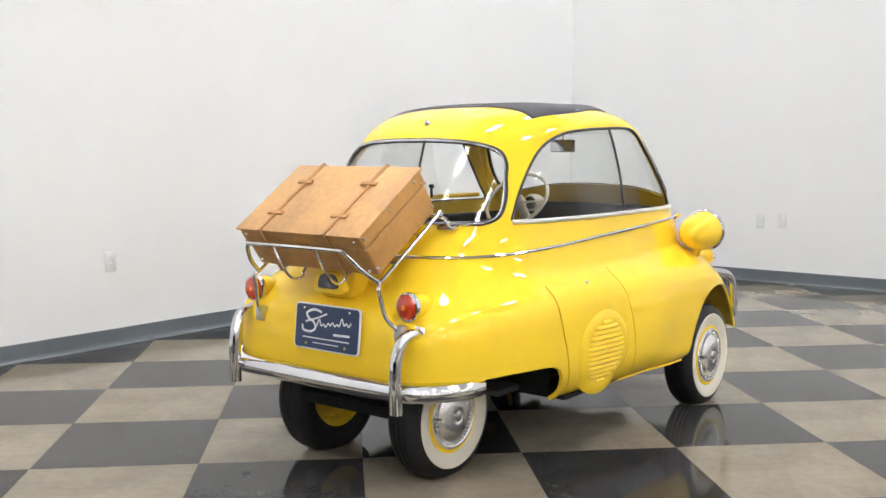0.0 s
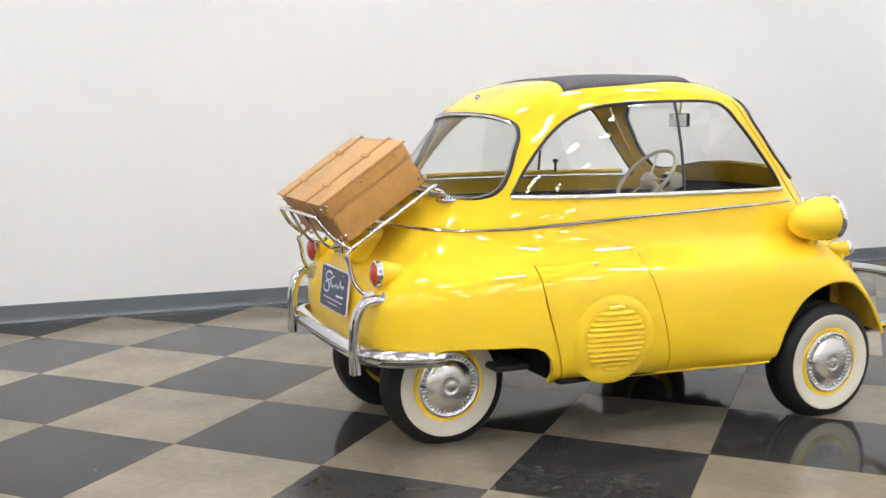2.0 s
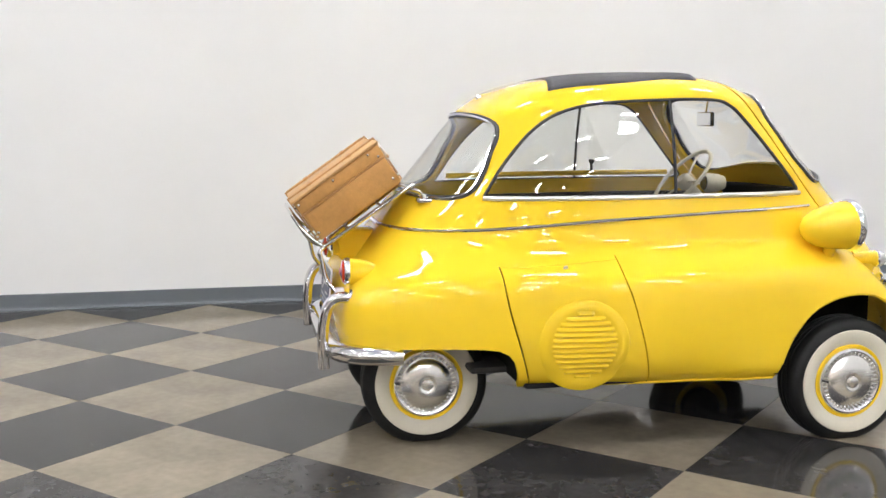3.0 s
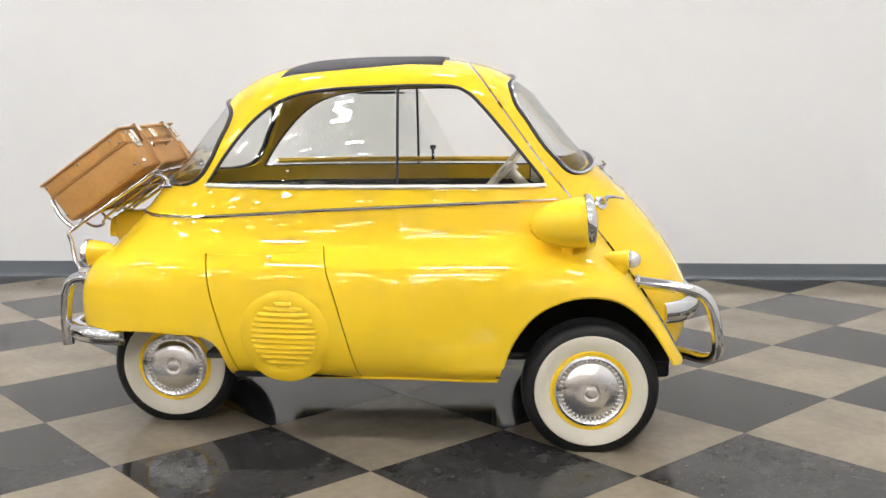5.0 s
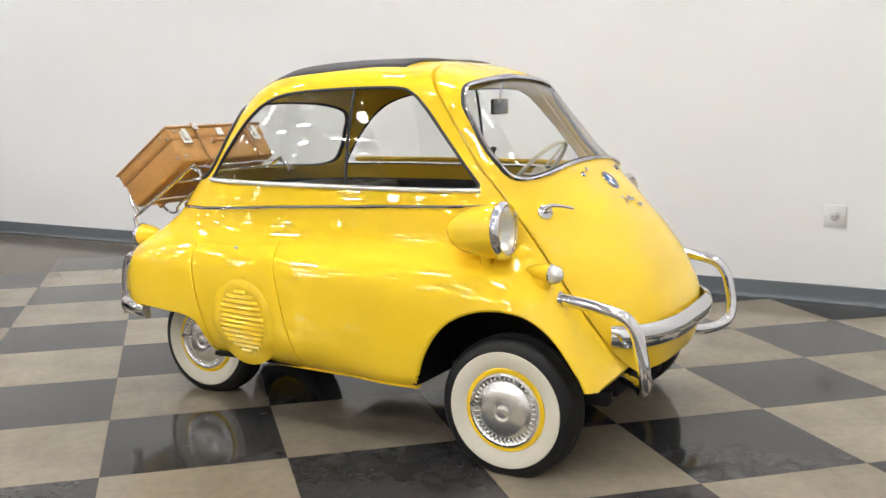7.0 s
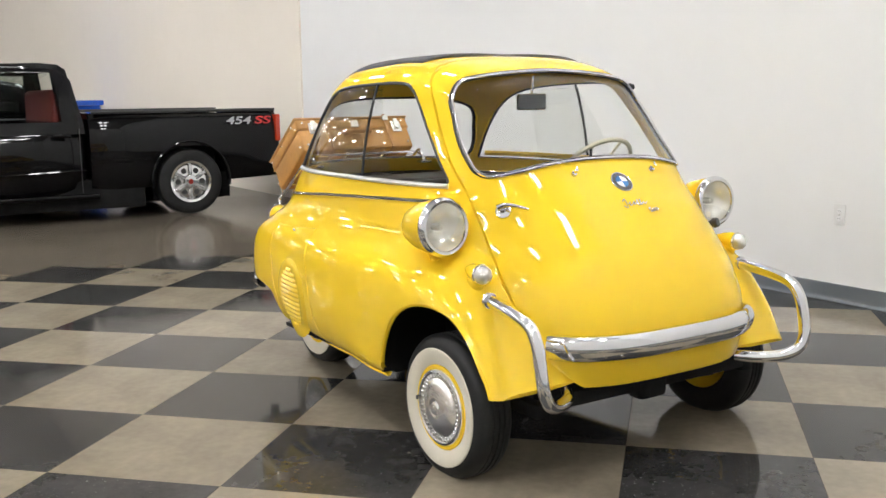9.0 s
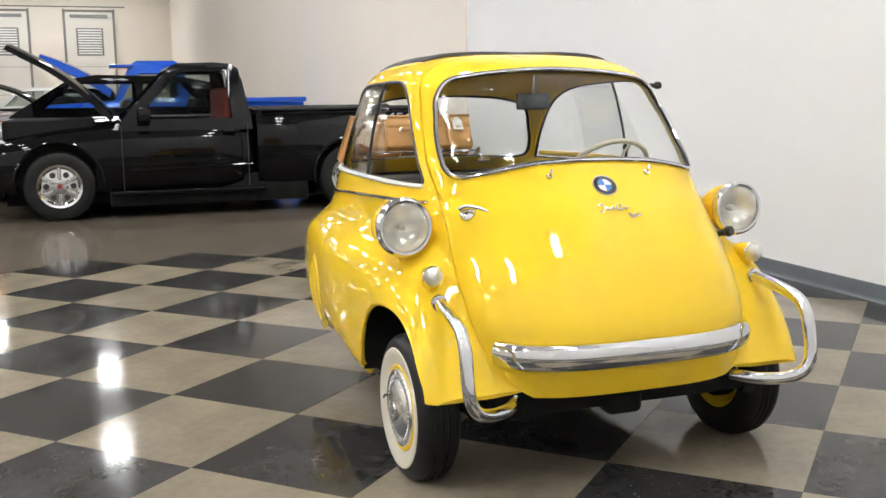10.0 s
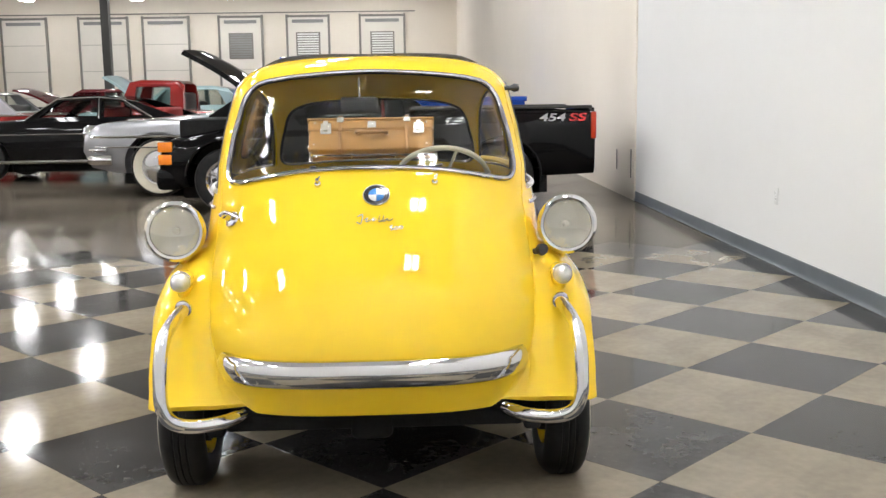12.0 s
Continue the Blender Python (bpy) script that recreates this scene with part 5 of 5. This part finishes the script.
# dark block widened to the skirts, added to deepen the shadow under the truck
part("underbody", box(-0.86, -0.88, 0.11, 1.12, 0.88, 0.4, 0.02), UNDER, P)
part("frame_rails", box(-2.2, -0.5, 0.34, -0.3, 0.5, 0.5), UNDER, P)


def lettering(name, text, width, height, material, parent, m, slant=0.25):
    """Flat letters of the built-in font, fitted to a width and height."""
    cu = bpy.data.curves.new(name, "FONT")
    cu.body, cu.extrude, cu.offset = text, 0.01, 0.018
    tmp = new("lettering_source", cu)
    bpy.context.view_layer.update()
    me = bpy.data.meshes.new_from_object(tmp.evaluated_get(bpy.context.evaluated_depsgraph_get()))
    bpy.data.objects.remove(tmp)
    bpy.data.curves.remove(cu)
    xs, ys = [v.co.x for v in me.vertices], [v.co.y for v in me.vertices]
    kx, ky = width / (max(xs) - min(xs)), height / (max(ys) - min(ys))
    for v in me.vertices:
        y = (v.co.y - min(ys)) * ky
        v.co = ((v.co.x - min(xs)) * kx + slant * y, y, v.co.z * 0.2)
    me.materials.clear()
    me.materials.append(material)
    ob = new(name, me)
    ob.parent = parent
    ob.matrix_basis = m
    return ob


SIDE = Matrix(((-1, 0, 0), (0, 0, 1), (0, 1, 0))).to_4x4()
lettering("side_number", "454", 0.27, 0.08, mat("grey_decal", (0.42, 0.42, 0.44), 0.4), P, Matrix.Translation((-1.69, 0.962, 0.905)) @ SIDE)
lettering("side_letters", "SS", 0.17, 0.08, mat("red_decal", (0.6, 0.03, 0.03), 0.4), P, Matrix.Translation((-2.005, 0.962, 0.905)) @ SIDE)
part("underbody", box(-1.75, -0.66, 0.13, 2.0, 0.66, 0.4, 0.02), UNDER, P)
part("tail_lamp", box(-2.292, 0.80, 0.72, -2.24, 0.965, 1.0, 0.01), RED_LENS, P)
part("tail_lamp", box(-2.292, -0.965, 0.72, -2.24, -0.80, 1.0, 0.01), RED_LENS, P)
part("tailgate", box(-2.30, -0.79, 0.5, -2.27, 0.79, 1.04, 0.01), BLACK_PAINT, P)
for sign in (-1, 1):
    for z in (0.51, 0.64):
        part("corner_lamp", box(2.12, sign * 0.845 - 0.075, z, 2.268, sign * 0.845 + 0.075, z + 0.105, 0.012), AMBER, P, "amber corner lamp")
    part("headlamp", box(2.2, sign * 0.66 - 0.14, 0.51, 2.272, sign * 0.66 + 0.14, 0.73, 0.01), CLEAR_LENS, P)
    part("door_handle", box(-0.16, sign * 0.965 - 0.012, 0.815, 0.0, sign * 0.965 + 0.012, 0.855, 0.006), BLACK_PAINT, P)
    part("side_mirror", box(0.70, sign * 1.02 - 0.08, 0.95, 0.82, sign * 1.02 + 0.08, 1.08, 0.02), BLACK_PAINT, P)
    part("side_strip", tube([(-0.28, sign * 0.968, 0.5), (0.9, sign * 0.968, 0.47)], 0.012, 6), BLACK_PAINT, P)
    part("door_gap", tube([(-0.24, sign * 0.962, 0.28), (-0.24, sign * 0.962, 0.9)], 0.004, 6), SEAL, P)
    part("door_gap", tube([(0.98, sign * 0.962, 0.28), (0.98, sign * 0.962, 0.9)], 0.004, 6), SEAL, P)
    part("sill_step", box(-0.4, sign * 0.93 - 0.03, 0.22, 1.1, sign * 0.93 + 0.03, 0.27, 0.01), BLACK_PAINT, P)
part("front_bumper", box(2.05, -0.9, 0.24, 2.31, 0.9, 0.47, 0.06, 4), BLACK_PAINT, P)
part("grille", box(2.24, -0.5, 0.51, 2.275, 0.5, 0.73, 0.01), SEAL, P)

# silver and black fifties sedan
S = vehicle("vintage_sedan", "silver fifties sedan with black roof, chrome bumper and whitewall tyres", facing(-9.62, -1.35),
            [(-2.6, 0.42), (-2.4, 0.28), (2.2, 0.28), (2.55, 0.36), (2.62, 0.55), (2.6, 0.78), (2.45, 0.9), (1.1, 1.0), (-1.2, 1.0), (-2.5, 0.92), (-2.65, 0.7)],
            [(-1.75, 0.9), (-1.6, 1.05), (-1.2, 1.36), (-0.85, 1.43), (0.1, 1.45), (0.4, 1.4), (1.05, 0.98), (1.08, 0.9)],
            [[(-1.25, 1.06), (-0.42, 1.06), (-0.42, 1.36), (-0.95, 1.36)], [(-0.34, 1.06), (0.74, 1.06), (0.4, 1.36), (-0.34, 1.36)]], 0.95, (-1.5, 1.68), 0.36, SILVER_PAINT, roof=BLACK_PAINT, belt=0.98,
            chrome=[([(2.5, 0.74), (0.2, 0.74)], 0.016), ([(2.45, 0.62), (1.2, 0.60)], 0.01), ([(2.3, 0.93), (-2.3, 0.96)], 0.012)])
bumper_bar(S, 2.6, 0.46, 0.93, 0.13, 0.18)
bumper_bar(S, 2.58, 0.58, 0.91, 0.06, 0.14)
bumper_bar(S, -2.66, 0.5, 0.95)
for sign in (-1, 1):
    part("headlight", lathe([(0.0, 0.06), (0.08, 0.05), (0.1, 0.0), (0.1, -0.1)], 24, "x"), CHROME, S, m=pose(2.58, sign * 0.7, 0.78))

# black sixties coupe
C = vehicle("coupe", "glossy black sixties coupe with chrome sill strip", facing(-12.1, -4.8),
            [(-2.4, 0.45), (-2.2, 0.26), (2.2, 0.24), (2.4, 0.34), (2.45, 0.6), (2.35, 0.82), (0.9, 0.92), (-1.5, 0.92), (-2.4, 0.88)],
            [(-1.5, 0.86), (-1.42, 0.94), (-0.75, 1.18), (-0.35, 1.26), (0.2, 1.26), (0.36, 1.23), (0.82, 0.9), (0.84, 0.86)],
            [[(-0.95, 0.95), (-0.3, 0.95), (-0.3, 1.2), (-0.58, 1.17)], [(-0.24, 0.95), (0.62, 0.95), (0.3, 1.19), (-0.24, 1.2)]], 0.92, (-1.35, 1.45), 0.33, BLACK_PAINT, belt=0.9, style="alloy", interior=RED_TRIM,
            chrome=[([(2.0, 0.3), (-1.9, 0.31)], 0.025), ([(2.3, 0.7), (-2.2, 0.72)], 0.008)])
bumper_bar(C, 2.48, 0.5, 0.9)
for sign in (-1, 1):
    for line in ([(0.8, 0.93), (0.34, 1.22), (-0.27, 1.24), (-0.27, 0.93)], [(-0.27, 1.24), (-0.62, 1.2), (-1.05, 0.94)]):
        part("window_frame", tube([(x, sign * (0.85 - max(z - 0.9, 0) * 0.28), z) for x, z in line], 0.012, 6), CHROME, C, "bright window frame")

# blue pickup with its hood up
B = vehicle("blue_pickup", "bright blue pickup truck with its bonnet raised", facing(-15.9, -0.2),
            [(-2.4, 0.5), (-2.3, 0.35), (2.2, 0.35), (2.4, 0.5), (2.42, 0.95), (2.2, 1.08), (0.95, 1.14), (-2.4, 1.12)],
            [(-0.35, 1.0), (-0.33, 1.12), (-0.25, 1.74), (-0.1, 1.84), (0.55, 1.84), (0.65, 1.78), (0.98, 1.12), (1.0, 1.0)],
            [[(-0.12, 1.18), (0.82, 1.18), (0.55, 1.62), (-0.12, 1.62)]], 0.92, (-1.4, 1.5), 0.37, BLUE_PAINT, belt=1.1, style="alloy", hood=((1.05, 1.2), (2.2, 1.82), 0.14))
part("sun_visor", box(0.6, -0.72, 1.72, 1.02, 0.72, 1.77, 0.015), BLUE_PAINT, B)
part("bed_rail", box(-2.42, 0.86, 1.08, -0.4, 0.96, 1.17, 0.02), BLUE_PAINT, B)

# red thirties truck cab with an open black bonnet side
R = vehicle("vintage_truck", "dark red thirties truck with open hood", facing(-14.45, -3.3),
            [(-1.9, 0.6), (-1.7, 0.45), (1.5, 0.4), (1.9, 0.5), (1.9, 0.95), (0.4, 1.0), (-1.9, 0.92)],
            [(0.55, 0.9), (0.55, 1.0), (0.56, 1.44), (0.65, 1.52), (1.3, 1.54), (1.5, 1.5), (1.62, 1.2), (1.7, 0.95), (1.7, 0.9)],
            [[(0.78, 1.1), (1.42, 1.1), (1.36, 1.42), (0.78, 1.42)]], 0.78, (-1.3, 1.2), 0.36, RED_PAINT, belt=0.98, style="alloy")
E2 = vehicle("hot_rod", "black hot rod with chrome details and raised bonnet", facing(-16.1, -2.0),
             [(-1.6, 0.6), (-1.5, 0.4), (1.3, 0.4), (1.5, 0.55), (1.45, 0.85), (0.4, 1.0), (-1.6, 0.95)],
             [(-0.9, 0.9), (-0.85, 1.0), (-0.7, 1.3), (-0.5, 1.36), (0.0, 1.36), (0.1, 1.3), (0.3, 0.95), (0.32, 0.9)],
             [[(-0.6, 1.05), (0.1, 1.05), (0.0, 1.28), (-0.5, 1.28)]], 0.75, (-1.0, 1.1), 0.34, BLACK_PAINT, belt=0.98, style="alloy", hood=((0.4, 1.0), (1.2, 1.4), 0.05))
W = vehicle("white_sedan", "white sixties sedan parked in the row", facing(-20.6, -2.6),
            [(-2.3, 0.5), (-2.2, 0.3), (2.2, 0.3), (2.35, 0.5), (2.3, 0.88), (1.0, 0.98), (-2.3, 0.95)],
            [(-1.2, 0.9), (-1.1, 1.0), (-0.7, 1.38), (-0.4, 1.44), (0.3, 1.44), (0.45, 1.38), (1.0, 0.96), (1.0, 0.9)],
            [[(-0.7, 1.04), (-0.14, 1.04), (-0.14, 1.36), (-0.5, 1.36)], [(-0.06, 1.04), (0.74, 1.04), (0.4, 1.36), (-0.06, 1.36)]], 0.9, (-1.4, 1.45), 0.33, WHITE_PAINT, belt=0.96, style="white")
M = vehicle("maroon_sedan", "dark maroon sedan with its bonnet raised", facing(-21.3, -7.4),
            [(-2.3, 0.5), (-2.2, 0.3), (2.2, 0.3), (2.35, 0.5), (2.3, 0.95), (1.0, 1.02), (-2.3, 0.98)],
            [(-1.3, 0.92), (-1.2, 1.02), (-0.8, 1.42), (-0.5, 1.48), (0.4, 1.48), (0.55, 1.42), (1.05, 1.0), (1.05, 0.92)],
            [[(-0.8, 1.08), (-0.14, 1.08), (-0.14, 1.4), (-0.6, 1.4)], [(-0.06, 1.08), (0.8, 1.08), (0.48, 1.4), (-0.06, 1.4)]], 0.92, (-1.4, 1.45), 0.33, MAROON_PAINT, belt=0.98, style="white", hood=((1.05, 1.05), (2.0, 1.45), 0.05))
A = vehicle("pale_blue_sedan", "pale blue sedan with its bonnet raised", facing(-18.3, -4.6),
            [(-2.3, 0.5), (-2.2, 0.3), (2.2, 0.3), (2.35, 0.5), (2.3, 0.95), (1.0, 1.02), (-2.3, 0.98)],
            [(-1.3, 0.92), (-1.2, 1.02), (-0.8, 1.42), (-0.5, 1.48), (0.4, 1.48), (0.55, 1.42), (1.05, 1.0), (1.05, 0.92)],
            [[(-0.8, 1.08), (-0.14, 1.08), (-0.14, 1.4), (-0.6, 1.4)], [(-0.06, 1.08), (0.8, 1.08), (0.48, 1.4), (-0.06, 1.4)]], 0.92, (-1.4, 1.45), 0.33, AQUA_PAINT, belt=0.98, style="white", hood=((1.05, 1.05), (1.75, 1.66), 0.05))
Q = vehicle("red_sedan", "red sedan with chrome trim in the back row", facing(-18.5, -9.4),
            [(-2.3, 0.5), (-2.2, 0.3), (2.2, 0.3), (2.35, 0.5), (2.3, 0.9), (1.0, 0.98), (-2.3, 0.95)],
            [(-1.2, 0.9), (-1.1, 1.0), (-0.7, 1.36), (-0.4, 1.42), (0.3, 1.42), (0.45, 1.36), (1.0, 0.96), (1.0, 0.9)],
            [[(-0.7, 1.04), (-0.14, 1.04), (-0.14, 1.34), (-0.5, 1.34)], [(-0.06, 1.04), (0.74, 1.04), (0.4, 1.34), (-0.06, 1.34)]], 0.9, (-1.4, 1.45), 0.33, RED_PAINT, roof=SILVER_PAINT, belt=0.96, style="white", chrome=[([(2.2, 0.9), (-2.2, 0.92)], 0.02)])


# ---- fittings of the room ----
PANEL = mat("white_door_panel", (0.78, 0.74, 0.68), 0.55, vary=0.03, scale=0.6)
FRAME = mat("dark_door_frame", (0.2, 0.19, 0.17), 0.5, vary=0.1)
JOINT = mat("pale_grey_joint", (0.5, 0.475, 0.43), 0.6, vary=0.06)
PALE = mat("pale_blind", (0.8, 0.8, 0.78), 0.5)
# white plastic, greyed in its colour because one outlet sits in shade
OUTLET = mat("shade_greyed_plastic", (0.7, 0.7, 0.69), 0.4)


def loading_door(y0, y1, window):
    d = empty("loading_door", pose(FAR_X, 0, 0), label="white sectional loading door with dark frame in the far wall", category="door", group="loading doors", kind="structure")
    part("panel", box(0.02, y0 + 0.05, 0.0, 0.08, y1 - 0.05, 5.75), PANEL, d, smooth=False)
    for z in (1.45, 2.9, 4.35):
        if not (window and 3.4 < z < 5):
            part("panel_joint", box(0.078, y0 + 0.06, z - 0.02, 0.09, y1 - 0.06, z + 0.02), JOINT, d, smooth=False)
    for y in (y0, y1):
        part("frame_post", box(0.0, y - 0.06, 0.0, 0.14, y + 0.06, 5.9), FRAME, d, smooth=False)
    part("frame_head", box(0.0, y0 - 0.06, 5.75, 0.13, y1 + 0.06, 5.87), FRAME, d, smooth=False)
    part("spring_rod", box(0.05, y0 + 0.3, 5.45, 0.16, y1 - 0.3, 5.62), STEEL_GREY, d, smooth=False)
    if window:
        mid = (y0 + y1) / 2
        part("window_frame", box(0.07, mid - 0.68, 3.48, 0.11, mid + 0.68, 4.92), FRAME, d, smooth=False)
        for k in range(10):
            part("blind_slat", box(0.105, mid - 0.6, 3.56 + 0.135 * k, 0.125, mid + 0.6, 3.64 + 0.135 * k), PALE if window == 2 else STEEL_GREY, d, smooth=False)
    return d


for y0, y1, w in ((-22.9, -20.4, 0), (-18.6, -15.9, 0), (-15.05, -12.5, 0), (-10.8, -8.4, 1), (-7.0, -4.65, 2), (-2.9, -0.4, 2)):
    loading_door(y0, y1, w)
structure("trim", box(FAR_X, -26.0, 6.0, FAR_X + 0.06, 0.2, 6.06), FRAME, "thin dark conduit along the far wall", "trim")
structure("post", box(-36.1, -11.87, 0, -35.8, -11.57, TOP), mat("dark_steel", (0.06, 0.058, 0.055), 0.5, vary=0.1), "dark steel roof post", "post")


def outlet(m, label="white wall outlet plate with two sockets"):
    o = empty("wall_outlet", label=label, category="outlet", group="wall outlets")
    part("plate", box(-0.036, -0.006, -0.058, 0.036, 0.0, 0.058, 0.003), OUTLET, o)
    for z in (-0.02, 0.02):
        part("socket", lathe([(0.0, -0.0085), (0.014, -0.0085), (0.0165, -0.006), (0.0165, -0.003)], 16, "y"), WHITE, o, m=pose(0, 0, z))
        for x in (-0.006, 0.006):
            part("slot", box(x - 0.0012, -0.0092, z - 0.004, x + 0.0012, -0.008, z + 0.005), SEAL, o, smooth=False)
    part("screw", lathe([(0.0, -0.0075), (0.003, -0.007), (0.003, -0.005)], 8, "y"), CHROME, o)
    o.matrix_basis = m
    return o


outlet(pose(-0.2, WALL_Y, 0.49))
outlet(pose(-2.93, WALL_Y, 0.47))
outlet(pose(WALL_X, 0.55, 0.515, 0, 0, -90))
outlet(pose(WALL_X, 0.735, 0.503, 0, 0, -90))
big = outlet(pose(1.22, WALL_Y, 0.495), "square white wall outlet with one large round socket")
for ch in list(big.children):
    bpy.data.objects.remove(ch)
part("plate", box(-0.06, -0.007, -0.062, 0.06, 0.0, 0.062, 0.003), OUTLET, big)
part("socket", lathe([(0.0, -0.012), (0.024, -0.012), (0.028, -0.009), (0.03, -0.004)], 24, "y"), mat("pale_grey_plastic", (0.55, 0.55, 0.54), 0.4), big, "pale grey round power socket")
for a in (-1, 1):
    part("slot", box(a * 0.01 - 0.002, -0.0135, -0.008, a * 0.01 + 0.002, -0.011, 0.004), SEAL, big, smooth=False)
    part("screw", lathe([(0.0, -0.009), (0.003, -0.0085), (0.003, -0.006)], 8, "y"), CHROME, big, m=pose(a * 0.048, 0, 0))


def wall_strip(x, z0, z1):
    w = tagged(part("wall_strip", box(x - 0.012, WALL_Y - 0.03, z0, x + 0.012, WALL_Y - 0.018, z1, 0.003, 1), FRAME), label="short brown strip fixed to the cream wall", category="strip", group="strips on the wall")
    return w


wall_strip(-8.25, 0.28, 0.52)
wall_strip(-7.45, 0.24, 0.56)


# ---- ceiling lamps ----
def ceiling_light():
    lamp = empty("ceiling_light", label="white high-bay fluorescent fixture hanging from the ceiling", category="lamp", group="ceiling lights")
    part("housing", box(-0.62, -0.26, 0.03, 0.62, 0.26, 0.12, 0.01), WHITE, lamp)
    for y in (-0.19, -0.1, 0.1, 0.19):
        part("tube", tube([(-0.48, y, 0), (0.48, y, 0)], 0.041, 8), LAMP_GLOW, lamp, "glowing fluorescent tube")
    for x in (-0.5, 0.5):
        part("hanger", tube([(x, 0, 0.12), (x, 0, 0.6)], 0.006, 6), STEEL_GREY, lamp)
    return lamp


first_lamp = ceiling_light()
spots = [(x, y) for x in (3.5, 0.6, -2.5) for y in (0.8, -4.0, -9.3, -15.0, -20.5)] + [(x, y) for x in (-6.2, -9.6, -13.0) for y in (-1.3, -4.8, -9.8, -14.7, -20.5)]
spots += [(-19.3, -1.5), (-19.0, -4.8), (-19.1, -9.25), (-19.1, -15.2), (-19.0, -21.0), (-26.1, -1.6), (-26.0, -9.8), (-26.0, -15.5), (-26.0, -21.0), (-32.4, -5.1), (-32.1, -14.1), (-32.0, -20.5)]
# the rows from x = -44 on are added to brighten the far wall
spots += [(-39.0, -3.75), (-36.7, -9.5), (-37.1, -14.4), (-38.0, -20.5)] + [(x, y) for x in (-44.0, -48.0, -51.5) for y in (-1.3, -4.8, -9.8, -14.7, -20.5)]
first_lamp.matrix_basis = pose(*spots[0], 6.6)
for x, y in spots[1:]:
    copy_thing(first_lamp, pose(x, y, 6.6))


# ---- checkered floor tiles ----
D, OX, OY = 0.42, 0.045, 0.03


def tile_mesh(name, outline, material):
    bm = prism([(x * D, y * D) for x, y in outline], "z", -0.006, 0.0)
    top = [e for e in bm.edges if all(v.co.z > -0.001 for v in e.verts)]
    me = bpy.data.meshes.new(name)
    bmesh.ops.bevel(bm, geom=top, offset=0.0008, segments=1, affect="EDGES")
    bm.to_mesh(me)
    bm.free()
    me.materials.append(material)
    return me


G = 0.9985
shapes = {"full": [(-G, 0), (0, -G), (G, 0), (0, G)]}
tile_data = {(k, d): tile_mesh("tile", s, TILE_DARK if d else TILE_LIGHT) for k, s in shapes.items() for d in (0, 1)}
LIMITS = ((0, WALL_X - 0.002), (1, WALL_Y - 0.022))


def clip(outline, axis, limit):
    """The part of an outline below a limit on one axis."""
    out = []
    for p, q in zip(outline, outline[1:] + outline[:1]):
        if p[axis] <= limit:
            out.append(p)
        if (p[axis] <= limit) != (q[axis] <= limit):
            t = (limit - p[axis]) / (q[axis] - p[axis])
            out.append((p[0] + t * (q[0] - p[0]), p[1] + t * (q[1] - p[1])))
    return out


for i in range(-9, 12):
    for j in range(-12, 7):
        if (i + j) % 2 == 0:
            continue
        cx, cy = OX + D * i, OY + D * j
        outline = shapes["full"]
        for axis, limit in LIMITS:
            outline = clip(outline, axis, (limit - (cx, cy)[axis]) / D)
        if len(outline) < 3:
            continue
        whole = len(outline) == 4 and outline == shapes["full"]
        ob = new("tile", tile_data["full", i % 2] if whole else tile_mesh("tile", outline, TILE_DARK if i % 2 else TILE_LIGHT))
        ob.parent = floor
        ob.location = (cx, cy, 0)
